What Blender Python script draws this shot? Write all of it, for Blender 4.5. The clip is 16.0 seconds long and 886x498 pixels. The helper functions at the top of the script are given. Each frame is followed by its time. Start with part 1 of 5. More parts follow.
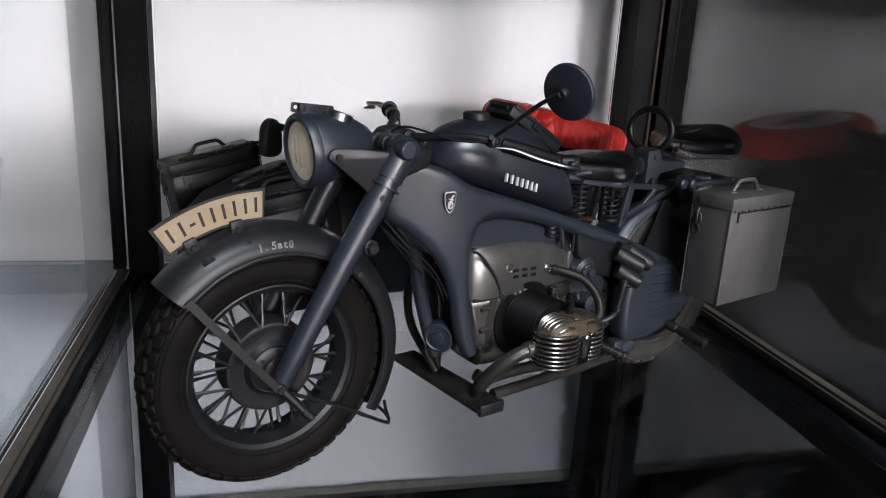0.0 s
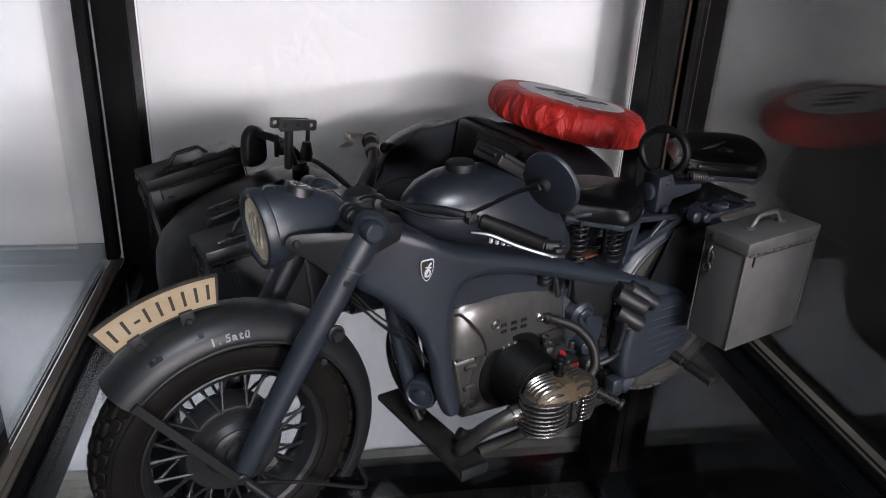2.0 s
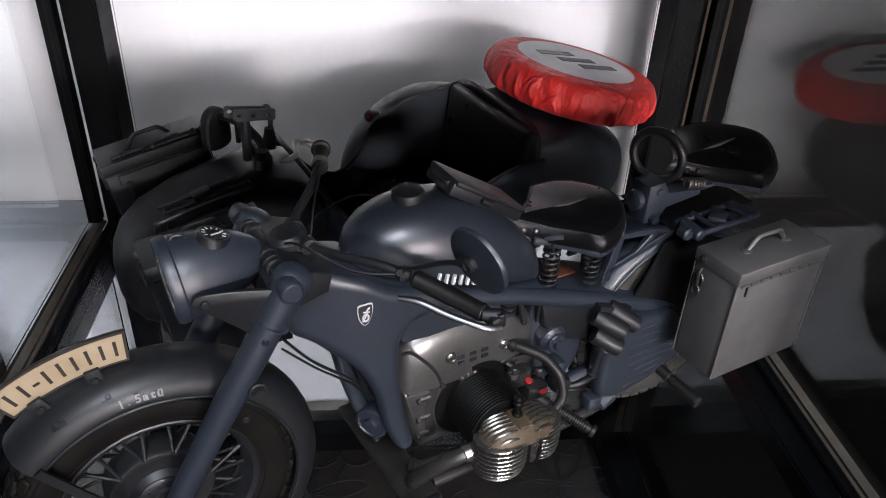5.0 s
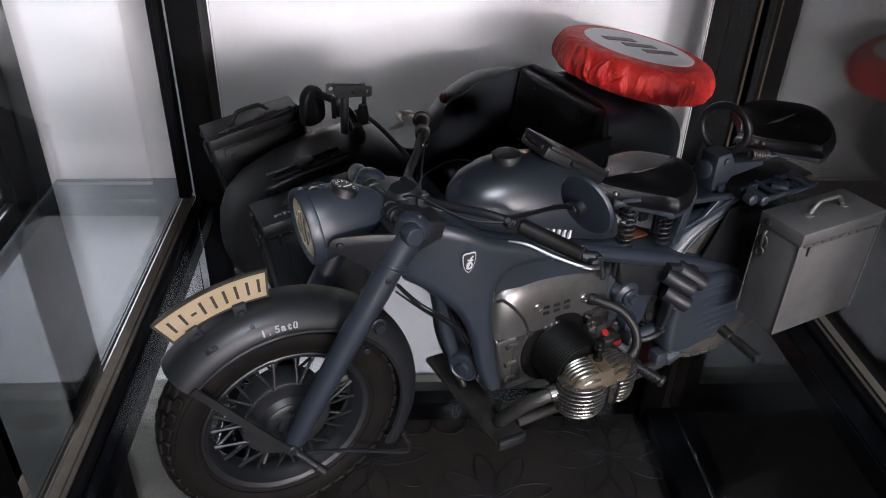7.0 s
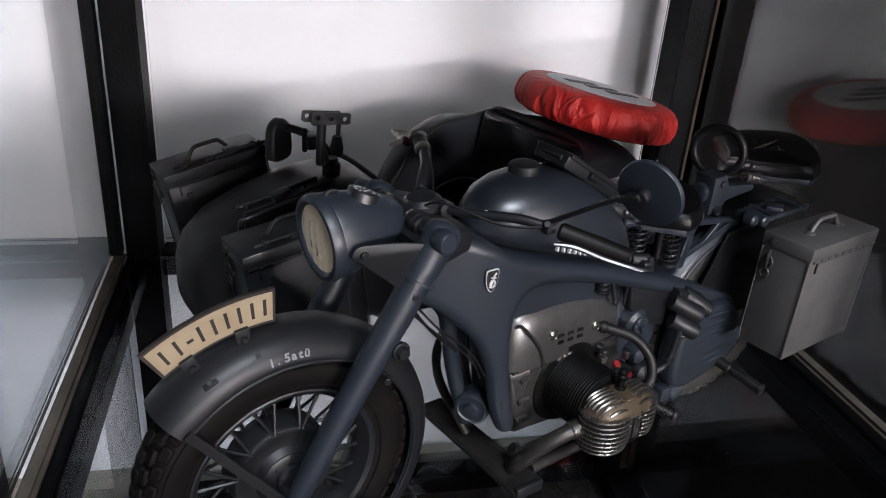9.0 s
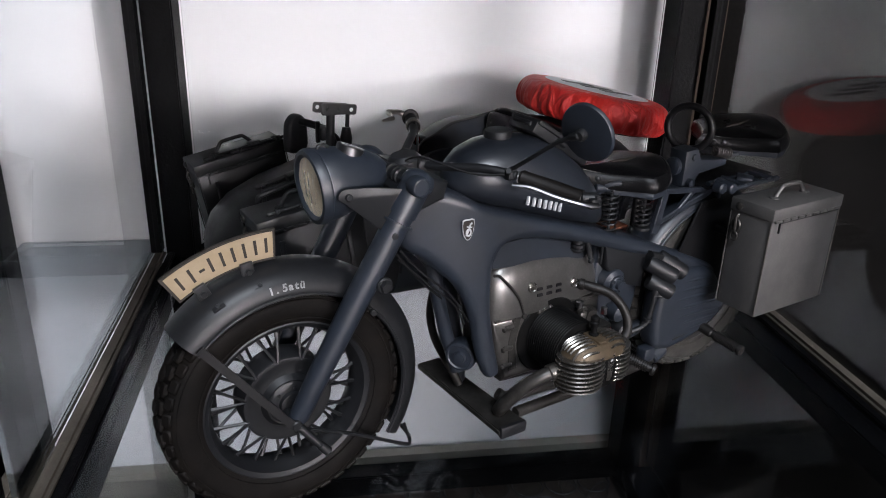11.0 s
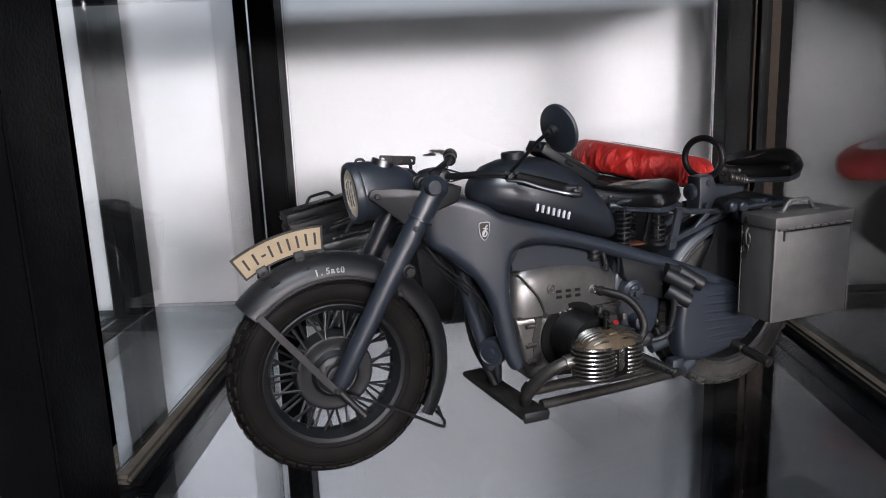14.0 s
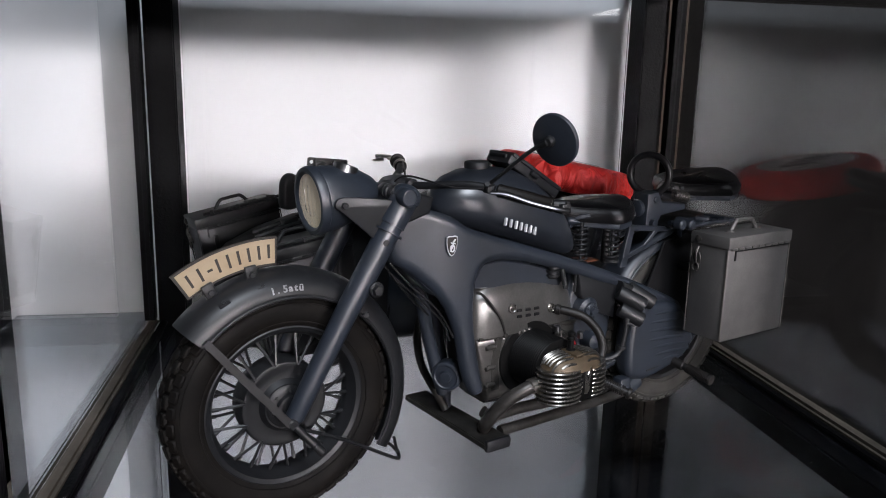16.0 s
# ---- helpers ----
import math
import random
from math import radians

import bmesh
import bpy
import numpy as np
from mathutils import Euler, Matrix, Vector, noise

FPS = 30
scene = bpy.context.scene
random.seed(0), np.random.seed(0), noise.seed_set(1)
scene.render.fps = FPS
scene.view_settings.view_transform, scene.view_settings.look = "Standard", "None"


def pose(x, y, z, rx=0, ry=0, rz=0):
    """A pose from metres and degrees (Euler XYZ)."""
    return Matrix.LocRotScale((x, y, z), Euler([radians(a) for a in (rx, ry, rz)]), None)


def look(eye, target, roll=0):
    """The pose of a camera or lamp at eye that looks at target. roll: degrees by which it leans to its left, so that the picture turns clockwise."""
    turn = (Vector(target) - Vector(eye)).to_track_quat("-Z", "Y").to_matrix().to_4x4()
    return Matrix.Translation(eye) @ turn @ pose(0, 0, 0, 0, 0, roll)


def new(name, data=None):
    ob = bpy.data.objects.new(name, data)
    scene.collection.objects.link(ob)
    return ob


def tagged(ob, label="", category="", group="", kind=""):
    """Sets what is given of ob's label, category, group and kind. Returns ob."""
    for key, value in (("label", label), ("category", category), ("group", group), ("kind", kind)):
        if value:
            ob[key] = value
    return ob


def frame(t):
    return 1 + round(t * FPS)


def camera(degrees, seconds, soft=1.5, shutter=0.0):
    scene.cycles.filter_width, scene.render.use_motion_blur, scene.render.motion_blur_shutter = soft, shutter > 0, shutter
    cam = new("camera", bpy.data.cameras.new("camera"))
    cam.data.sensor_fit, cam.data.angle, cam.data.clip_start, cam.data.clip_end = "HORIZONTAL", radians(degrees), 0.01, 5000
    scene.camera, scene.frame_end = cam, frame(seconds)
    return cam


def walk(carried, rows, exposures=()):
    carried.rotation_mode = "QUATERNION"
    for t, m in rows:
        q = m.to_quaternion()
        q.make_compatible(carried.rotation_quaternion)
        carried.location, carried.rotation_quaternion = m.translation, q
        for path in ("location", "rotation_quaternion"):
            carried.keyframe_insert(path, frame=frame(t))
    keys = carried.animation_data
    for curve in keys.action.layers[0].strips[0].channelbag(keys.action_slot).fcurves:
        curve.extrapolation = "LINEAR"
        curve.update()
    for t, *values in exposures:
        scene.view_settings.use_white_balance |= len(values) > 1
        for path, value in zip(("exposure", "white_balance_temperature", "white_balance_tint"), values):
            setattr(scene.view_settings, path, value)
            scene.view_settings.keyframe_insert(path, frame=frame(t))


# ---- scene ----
cam = camera(59.9, 16.0, soft=1.0)
METRES, EYE, TILT, LEAN, TURN = 0.65, 0.212, 0.0, 0.0, -13.2
ROWS = [
    (0.0, 0.0, 0.0, 0.0, 0.89, -15.95, -3.1),
    (0.5, 0.0169, 0.0317, 0.0256, 0.81, -16.47, -3.24),
    (1.0, 0.0308, 0.0666, 0.0525, 0.89, -17.68, -3.13),
    (1.5, 0.0297, 0.0889, 0.0845, 1.72, -20.49, -3.07),
    (2.0, 0.0334, 0.0899, 0.1035, 3.65, -24.05, -2.75),
    (2.5, 0.0396, 0.1208, 0.1094, 4.07, -27.51, -3.04),
    (3.0, 0.0438, 0.1498, 0.1173, 4.88, -28.61, -3.05),
    (3.5, 0.0543, 0.1893, 0.1226, 5.32, -29.25, -3.13),
    (6.0, 0.0999, 0.159, 0.1861, 8.89, -33.35, -1.45),
    (6.5, 0.0879, 0.1246, 0.1833, 9.31, -33.12, -1.35),
    (7.0, 0.051, 0.1144, 0.1719, 9.45, -32.38, -1.6),
    (7.5, 0.0291, 0.1119, 0.158, 8.37, -30.8, -2.29),
    (8.0, 0.0129, 0.1146, 0.1426, 6.06, -29.42, -3.35),
    (8.5, -0.0093, 0.1222, 0.1238, 3.05, -26.77, -4.38),
    (9.0, -0.0304, 0.1269, 0.1, 1.7, -25.19, -3.92),
    (11.5, 0.0564, 0.0277, 0.0612, 7.13, -19.68, -0.36),
    (12.0, 0.0995, 0.026, 0.0451, 10.4, -16.46, 0.81),
    (12.5, 0.1265, 0.015, 0.0318, 12.64, -14.47, 1.42),
    (13.0, 0.1431, -0.0076, 0.0234, 13.79, -13.76, 1.76),
    (13.5, 0.1518, -0.0434, 0.0198, 14.33, -13.12, 2.0),
    (14.0, 0.1343, -0.0746, 0.0023, 14.34, -12.22, 2.2),
    (14.5, 0.1164, -0.0818, 0.0049, 12.65, -11.81, 1.85),
    (15.0, 0.0844, -0.0631, 0.0075, 7.57, -11.61, 0.67),
    (15.5, 0.0609, -0.0476, 0.0038, 4.22, -11.71, -0.44),
    (16.0, 0.0244, -0.034, 0.0013, 2.99, -12.1, -1.32),
]
EXPOSURES = [(0.0, 0.02, 6500, 16), (1.0, -0.05, 6500, 16), (2.0, 0.05, 6500, 17), (3.0, 0.27, 6500, 18), (6.0, 0.32, 6500, 18), (6.5, 0.28, 6500, 18), (8.0, 0.16, 6500, 18), (9.0, 0.04, 6500, 17), (11.5, 0.05, 6500, 17), (12.5, 0.08, 6500, 17), (14.0, 0.15, 6500, 17), (16.0, 0.05, 6500, 17)]
walk(cam, [(t, pose(0, 0, EYE, TILT, LEAN, TURN) @ pose(METRES * x, METRES * y, METRES * z, 90 + pitch, roll, yaw)) for t, x, y, z, yaw, pitch, roll in ROWS],
     exposures=EXPOSURES)

from mathutils.geometry import tessellate_polygon

# ---- world and lights ----
world = bpy.data.worlds.new("dim_room_air")
world.use_nodes = True
world.node_tree.nodes["Background"].inputs[0].default_value = (0.75, 0.85, 1.0, 1)
world.node_tree.nodes["Background"].inputs[1].default_value = 0.003
scene.world = world


def area_lamp(name, eye, target, width, height, watts, colour, spread=180):
    data = bpy.data.lights.new(name, "AREA")
    data.shape, data.size, data.size_y, data.energy, data.color = "RECTANGLE", width, height, watts, colour
    data.spread = radians(spread)
    ob = new(name, data)
    ob.matrix_world = look(eye, target)
    return ob


# daylight through the window behind the viewer, and the bulbs of the ceiling lamp
window_light = area_lamp("window_light", (1.80, -3.3, 0.76), (0.15, 0.66, 0.12), 0.6, 0.22, 5.7, (1.0, 0.975, 0.975), 40)
second_window_light = area_lamp("second_window_light", (0.62, -3.3, 0.76), (0.12, 0.66, 0.12), 0.6, 0.22, 2.2, (1.0, 0.975, 0.975), 40)
east_window_light = area_lamp("east_window_light", (2.95, -0.6, 0.05), (0.2, -0.5, 0.05), 1.8, 2.0, 1.1, (0.92, 0.96, 1.0))
ceiling_light = area_lamp("ceiling_light", (0.15, -0.95, 1.62), (0.12, 0.38, 0.08), 0.5, 0.5, 31, (0.83, 0.93, 1.0))


# ---- materials ----
def material(name):
    m = bpy.data.materials.new(name)
    m.use_nodes = True
    nt = m.node_tree
    return m, nt, nt.nodes["Principled BSDF"]


def mix_colours(nt, fac, a, b):
    n = nt.nodes.new("ShaderNodeMix")
    n.data_type = "RGBA"
    nt.links.new(fac, n.inputs[0])
    for socket, value in ((n.inputs[6], a), (n.inputs[7], b)):
        if isinstance(value, tuple):
            socket.default_value = (*value, 1)
        else:
            nt.links.new(value, socket)
    return n.outputs[2]


def noise_field(nt, scale, detail=4.0, rough=0.55, stretch=(1, 1, 1), low=0.35, high=0.65):
    co = nt.nodes.new("ShaderNodeTexCoord")
    mp = nt.nodes.new("ShaderNodeMapping")
    mp.inputs["Scale"].default_value = stretch
    nz = nt.nodes.new("ShaderNodeTexNoise")
    nz.inputs["Scale"].default_value, nz.inputs["Detail"].default_value, nz.inputs["Roughness"].default_value = scale, detail, rough
    rp = nt.nodes.new("ShaderNodeMapRange")
    rp.inputs[1].default_value, rp.inputs[2].default_value = low, high
    nt.links.new(co.outputs["Object"], mp.inputs[0])
    nt.links.new(mp.outputs[0], nz.inputs["Vector"])
    nt.links.new(nz.outputs[0], rp.inputs[0])
    return rp.outputs[0]


def bump(nt, bsdf, height, strength, distance):
    b = nt.nodes.new("ShaderNodeBump")
    b.inputs["Strength"].default_value, b.inputs["Distance"].default_value = strength, distance
    nt.links.new(height, b.inputs["Height"])
    nt.links.new(b.outputs[0], bsdf.inputs["Normal"])


def ranged(nt, value, low, high):
    r = nt.nodes.new("ShaderNodeMapRange")
    r.inputs[3].default_value, r.inputs[4].default_value = low, high
    nt.links.new(value, r.inputs[0])
    return r.outputs[0]


def painted(name, base, worn, rough=(0.42, 0.6), grain=900, stain=55, metal=0.0, relief=0.05, coat=0.0, shine=0.5):
    """Paint or metal with stains at two scales and a fine grain."""
    m, nt, p = material(name)
    big = noise_field(nt, stain, 5, 0.6, low=0.38, high=0.72)
    fine = noise_field(nt, grain, 3, 0.6)
    col = mix_colours(nt, big, base, worn)
    dark = tuple(c * 0.82 for c in base)
    col = mix_colours(nt, ranged(nt, fine, 0.0, 0.35), col, dark)
    nt.links.new(col, p.inputs["Base Color"])
    nt.links.new(ranged(nt, big, rough[1], rough[0]), p.inputs["Roughness"])
    p.inputs["Metallic"].default_value = metal
    p.inputs["Coat Weight"].default_value = coat
    p.inputs["Specular IOR Level"].default_value = shine
    bump(nt, p, fine, relief, 0.0002)
    return m


PAINT = painted("field_grey_paint", (0.0120, 0.0163, 0.0238), (0.0212, 0.0275, 0.0388), (0.34, 0.47), shine=0.8)
TUB_PAINT = painted("blue_black_tub_paint", (0.0085, 0.0115, 0.0165), (0.014, 0.019, 0.027), (0.28, 0.40), shine=0.8)
TANK_PAINT = painted("glossy_tank_paint", (0.0115, 0.0142, 0.0192), (0.0195, 0.0236, 0.031), (0.29, 0.40), shine=0.8)
PAINT_DARK = painted("dark_grey_paint", (0.0055, 0.0061, 0.0072), (0.011, 0.0118, 0.0136), (0.38, 0.52))
PAINT_BLACK = painted("satin_black_paint", (0.0045, 0.0045, 0.005), (0.0085, 0.0085, 0.0095), (0.34, 0.5), shine=0.35)
BOX_PAINT = painted("worn_grey_brown_box_paint", (0.135, 0.131, 0.127), (0.18, 0.172, 0.165), (0.42, 0.52), stain=38, metal=0.6)
BOX_EDGE = painted("rubbed_box_edges", (0.10, 0.09, 0.082), (0.07, 0.066, 0.063), (0.4, 0.55), stain=200)
RUBBER = painted("dusty_tyre_rubber", (0.0032, 0.0027, 0.0024), (0.0085, 0.0066, 0.0052), (0.5, 0.7), grain=1500, stain=70, shine=0.14)
DUSTY_RUBBER = painted("grey_dusted_tyre_rubber", (0.020, 0.019, 0.017), (0.060, 0.056, 0.050), (0.55, 0.75), grain=1500, stain=60, shine=0.35)
GRIP = painted("black_grip_rubber", (0.0065, 0.0058, 0.0054), (0.012, 0.0100, 0.0088), (0.42, 0.56), shine=0.4)
LEATHER = painted("black_saddle_leather", (0.0030, 0.0030, 0.0034), (0.0055, 0.0055, 0.0062), (0.25, 0.36), grain=1400, relief=0.2, shine=0.22)
LEATHER_EDGE = painted("paler_leather_edge", (0.05, 0.05, 0.052), (0.09, 0.09, 0.093), (0.3, 0.45))
ENGINE = painted("gunmetal_engine_casting", (0.19, 0.185, 0.177), (0.285, 0.277, 0.266), (0.29, 0.38), metal=0.88, stain=60)
CASE = painted("dull_crankcase_casting", (0.145, 0.139, 0.131), (0.225, 0.217, 0.206), (0.3, 0.42), metal=0.9, stain=60)
DARK_CASTING = painted("dark_crankcase_casting", (0.045, 0.043, 0.040), (0.12, 0.115, 0.107), (0.34, 0.5), metal=0.75, stain=70)
ALUMINIUM = painted("weathered_aluminium", (0.24, 0.225, 0.20), (0.50, 0.485, 0.46), (0.2, 0.33), metal=0.95, stain=110)
OILY = painted("oil_stained_aluminium", (0.075, 0.052, 0.03), (0.14, 0.105, 0.068), (0.4, 0.52), metal=0.35, stain=120)
STEEL = painted("dull_exhaust_steel", (0.045, 0.043, 0.040), (0.095, 0.09, 0.084), (0.32, 0.46), metal=0.7)
LEVER = painted("polished_lever_metal", (0.50, 0.47, 0.43), (0.64, 0.61, 0.57), (0.2, 0.32), metal=1.0, relief=0.03)
CHROME = painted("bright_lever_metal", (0.17, 0.17, 0.175), (0.27, 0.27, 0.275), (0.26, 0.38), metal=1.0, relief=0.03)
FIN_BLACK = painted("cylinder_black_and_shade", (0.003, 0.003, 0.003), (0.006, 0.006, 0.006), (0.38, 0.5), shine=0.18)
RED_DOT = painted("red_enamel", (0.24, 0.008, 0.01), (0.32, 0.018, 0.018), (0.3, 0.45))
RED_GLASS = painted("dark_red_lens", (0.05, 0.004, 0.005), (0.09, 0.006, 0.007), (0.14, 0.22), coat=0.5)
CREAM = painted("yellowed_plate_enamel", (0.35, 0.272, 0.178), (0.28, 0.205, 0.118), (0.42, 0.6), stain=90)
INK = painted("black_lettering", (0.016, 0.012, 0.009), (0.026, 0.02, 0.015), (0.5, 0.6))
WHITE_INK = painted("white_lettering", (0.46, 0.46, 0.47), (0.56, 0.56, 0.57), (0.45, 0.6))
FADED_INK = painted("faded_white_stencil", (0.16, 0.165, 0.17), (0.36, 0.36, 0.37), (0.5, 0.6), stain=500)
FRAME_BLACK = painted("black_cabinet_enamel", (0.0022, 0.0022, 0.0025), (0.005, 0.0052, 0.0057), (0.4, 0.55), grain=420, stain=18, relief=0.5, shine=0.06)
STRIP = painted("aged_brass_glazing_strip", (0.060, 0.053, 0.044), (0.10, 0.088, 0.072), (0.6, 0.75), stain=30, shine=0.04)
# Near-black of the lower shelf, also of the unlit space and light blocker.
DARK_SHELF_AND_SHADE = painted("dark_shelf_and_shade", (0.0055, 0.005, 0.0047), (0.0095, 0.0085, 0.008), (0.55, 0.7), grain=260, stain=8, shine=0.03)
BROWN_CLOTH = painted("brown_shelf_liner", (0.030, 0.023, 0.019), (0.05, 0.039, 0.032), (0.7, 0.85), grain=300, stain=14, shine=0.1)
BEIGE = painted("aged_beige_skirting", (0.36, 0.33, 0.28), (0.44, 0.40, 0.34), (0.5, 0.65), grain=260, stain=9, shine=0.3)
BROWN_WOOD = painted("dull_brown_upright", (0.050, 0.036, 0.028), (0.075, 0.055, 0.043), (0.55, 0.7), grain=240, stain=10, shine=0.1)
IRON = painted("black_wrought_iron", (0.008, 0.008, 0.009), (0.016, 0.016, 0.017), (0.5, 0.65))
ORANGE = painted("rust_orange_leather", (0.085, 0.026, 0.009), (0.06, 0.019, 0.007), (0.5, 0.6))


def cloth(name, base, worn, crumple=0.0):
    m, nt, p = material(name)
    big = noise_field(nt, 60, 4)
    weave = noise_field(nt, 2600, 2, 0.5)
    nt.links.new(mix_colours(nt, big, base, worn), p.inputs["Base Color"])
    p.inputs["Roughness"].default_value = 0.52
    p.inputs["Sheen Weight"].default_value = 0.03
    bump(nt, p, weave, 0.15, 0.0002)
    if crumple:
        # creases: stretched noise under the weave
        soft = noise_field(nt, 75, 3, 0.5, (1, 1, 0.45), 0.3, 0.7)
        for n in nt.nodes:
            if n.type == "TEX_NOISE" and n.inputs["Scale"].default_value == 75:
                n.inputs["Distortion"].default_value = 1.6
        b = nt.nodes.new("ShaderNodeBump")
        b.inputs["Strength"].default_value, b.inputs["Distance"].default_value = 1.0, crumple
        nt.links.new(soft, b.inputs["Height"])
        for n in nt.nodes:
            if n.type == "BUMP" and n != b:
                nt.links.new(b.outputs[0], n.inputs["Normal"])
    return m


RED_CLOTH = cloth("red_satin_cloth", (0.50, 0.013, 0.010), (0.62, 0.026, 0.020), 0.0022)
WHITE_CLOTH = cloth("white_printed_cloth", (0.66, 0.67, 0.70), (0.74, 0.74, 0.76))
GREY_PRINT = cloth("dark_grey_print", (0.045, 0.048, 0.055), (0.07, 0.072, 0.08))


def wall_paint(name, base, worn):
    m, nt, p = material(name)
    big = noise_field(nt, 1.6, 4, low=0.3, high=0.7)
    fine = noise_field(nt, 140, 4)
    nt.links.new(mix_colours(nt, big, base, worn), p.inputs["Base Color"])
    p.inputs["Roughness"].default_value = 0.85
    bump(nt, p, fine, 0.08, 0.001)
    return m


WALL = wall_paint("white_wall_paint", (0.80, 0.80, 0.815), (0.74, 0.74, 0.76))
# Dark base puts the room's dimness into the plaster and keeps bounce low.
ROOM = wall_paint("room_plaster_dimmed", (0.10, 0.095, 0.09), (0.14, 0.13, 0.125))
CEILING = wall_paint("pale_room_ceiling", (0.42, 0.41, 0.40), (0.48, 0.47, 0.46))
TILE = wall_paint("dark_room_floor", (0.045, 0.040, 0.036), (0.065, 0.055, 0.05))


def clear_glass(name, tint, rough=0.0, ior=1.5):
    m, nt, p = material(name)
    p.inputs["Base Color"].default_value = (*tint, 1)
    p.inputs["Roughness"].default_value = rough
    p.inputs["IOR"].default_value = ior
    p.inputs["Transmission Weight"].default_value = 1.0
    return m


PANE = clear_glass("thin_side_glass", (0.93, 0.955, 0.95), 0.0, 1.40)
SHELF = clear_glass("grey_tinted_shelf_glass", (0.43, 0.46, 0.483), 0.0, 1.28)
DEEP_SHELF = clear_glass("dark_tinted_shelf_glass", (0.43, 0.47, 0.50), 0.0, 1.24)
LENS = clear_glass("fluted_lens_glass", (1.0, 0.96, 0.89), 0.0, 1.22)
MIRROR, _nt, _p = material("silvered_reflector")
_p.inputs["Base Color"].default_value, _p.inputs["Metallic"].default_value = (0.80, 0.71, 0.57, 1), 0.5
_p.inputs["Roughness"].default_value = 0.42


# ---- mesh helpers ----
def P(r, l, z):
    """Model millimetres (rearwards, to the left, up) as a vector in metres."""
    return Vector((r, -l, z)) * 0.001


def finish(name, bm, mat, angle=38):
    bmesh.ops.recalc_face_normals(bm, faces=bm.faces[:])
    me = bpy.data.meshes.new(name)
    bm.to_mesh(me)
    bm.free()
    me.materials.append(mat)
    me.polygons.foreach_set("use_smooth", [True] * len(me.polygons))
    me.set_sharp_from_angle(angle=radians(angle))
    return me


def part(name, bm, mat, parent, label="", angle=38):
    ob = new(name, finish(name, bm, mat, angle))
    ob.parent = parent
    if label:
        tagged(ob, label)
    return ob


def parts(name, meshes, mat, parent, label="", angle=38):
    """Several alike pieces, each a mesh of its own."""
    return [part(name, b, mat, parent, label, angle) for b in meshes]


def made(shape, *a, **k):
    """A fresh bmesh with one shape in it."""
    b = bmesh.new()
    shape(b, *a, **k)
    return b


def thing(name, m, label, category, group="", kind=""):
    ob = new(name)
    ob.empty_display_size = 0.02
    ob.matrix_world = m
    return tagged(ob, label, category, group, kind)


def spline(pts, k=6, closed=False):
    """Catmull-Rom through the points."""
    pts = [Vector(p) for p in pts]
    n, out = len(pts), []
    for i in range(n if closed else n - 1):
        a, b, c, d = (pts[j % n] if closed else pts[min(max(j, 0), n - 1)] for j in (i - 1, i, i + 1, i + 2))
        for s in range(k):
            t = s / k
            out.append(0.5 * (2 * b + (c - a) * t + (2 * a - 5 * b + 4 * c - d) * t * t + (3 * b - a - 3 * c + d) * t ** 3))
    if not closed:
        out.append(pts[-1])
    return out


def skin(bm, rings, closed_ring=True, caps=True, loop=False):
    vs = [[bm.verts.new(p) for p in ring] for ring in rings]
    n = len(vs[0])
    pairs = list(zip(vs, vs[1:])) + ([(vs[-1], vs[0])] if loop else [])
    for a, b in pairs:
        for i in range(n if closed_ring else n - 1):
            j = (i + 1) % n
            bm.faces.new((a[i], a[j], b[j], b[i]))
    if caps and closed_ring and not loop:
        bm.faces.new(vs[0][::-1])
        bm.faces.new(vs[-1])
    return vs


def tube(bm, pts, rad, n=10, loop=False, flat=1.0):
    """A round bar along points in metres; rad in millimetres, one number or one a point."""
    pts = [Vector(p) for p in pts]
    m = len(pts)
    rads = rad if isinstance(rad, (list, tuple)) else [rad] * m
    if len(rads) != m:
        rads = list(np.interp(np.linspace(0, 1, m), np.linspace(0, 1, len(rads)), rads))
    tang = []
    for i in range(m):
        a, b = (pts[(i - 1) % m], pts[(i + 1) % m]) if loop else (pts[max(i - 1, 0)], pts[min(i + 1, m - 1)])
        tang.append((b - a).normalized())
    up = tang[0].orthogonal().normalized()
    rings = []
    for i in range(m):
        up = (up - tang[i] * up.dot(tang[i])).normalized()
        side = tang[i].cross(up)
        rings.append([pts[i] + (up * math.cos(q) + side * math.sin(q) * flat) * rads[i] * 0.001 for q in (2 * math.pi * j / n for j in range(n))])
    skin(bm, rings, loop=loop)


def rod(bm, a, b, rad, n=10, rim=0.25):
    """A straight round bar with softened ends."""
    a, b = Vector(a), Vector(b)
    d = (b - a).normalized() * 0.001 * rim * rad
    tube(bm, [a, a + d, b - d, b], [rad * (1 - rim), rad, rad, rad * (1 - rim)], n)


def lathe(bm, profile, origin, axis, n=24, closed=False):
    """profile: (radius, along) in millimetres round an axis through origin."""
    axis = Vector(axis).normalized()
    u = axis.orthogonal().normalized()
    w = axis.cross(u)
    rings = []
    for rad, along in profile:
        c = Vector(origin) + axis * along * 0.001
        rings.append([c + (u * math.cos(q) + w * math.sin(q)) * max(rad, 0.01) * 0.001 for q in (2 * math.pi * j / n for j in range(n))])
    skin(bm, rings, caps=not closed, loop=closed)


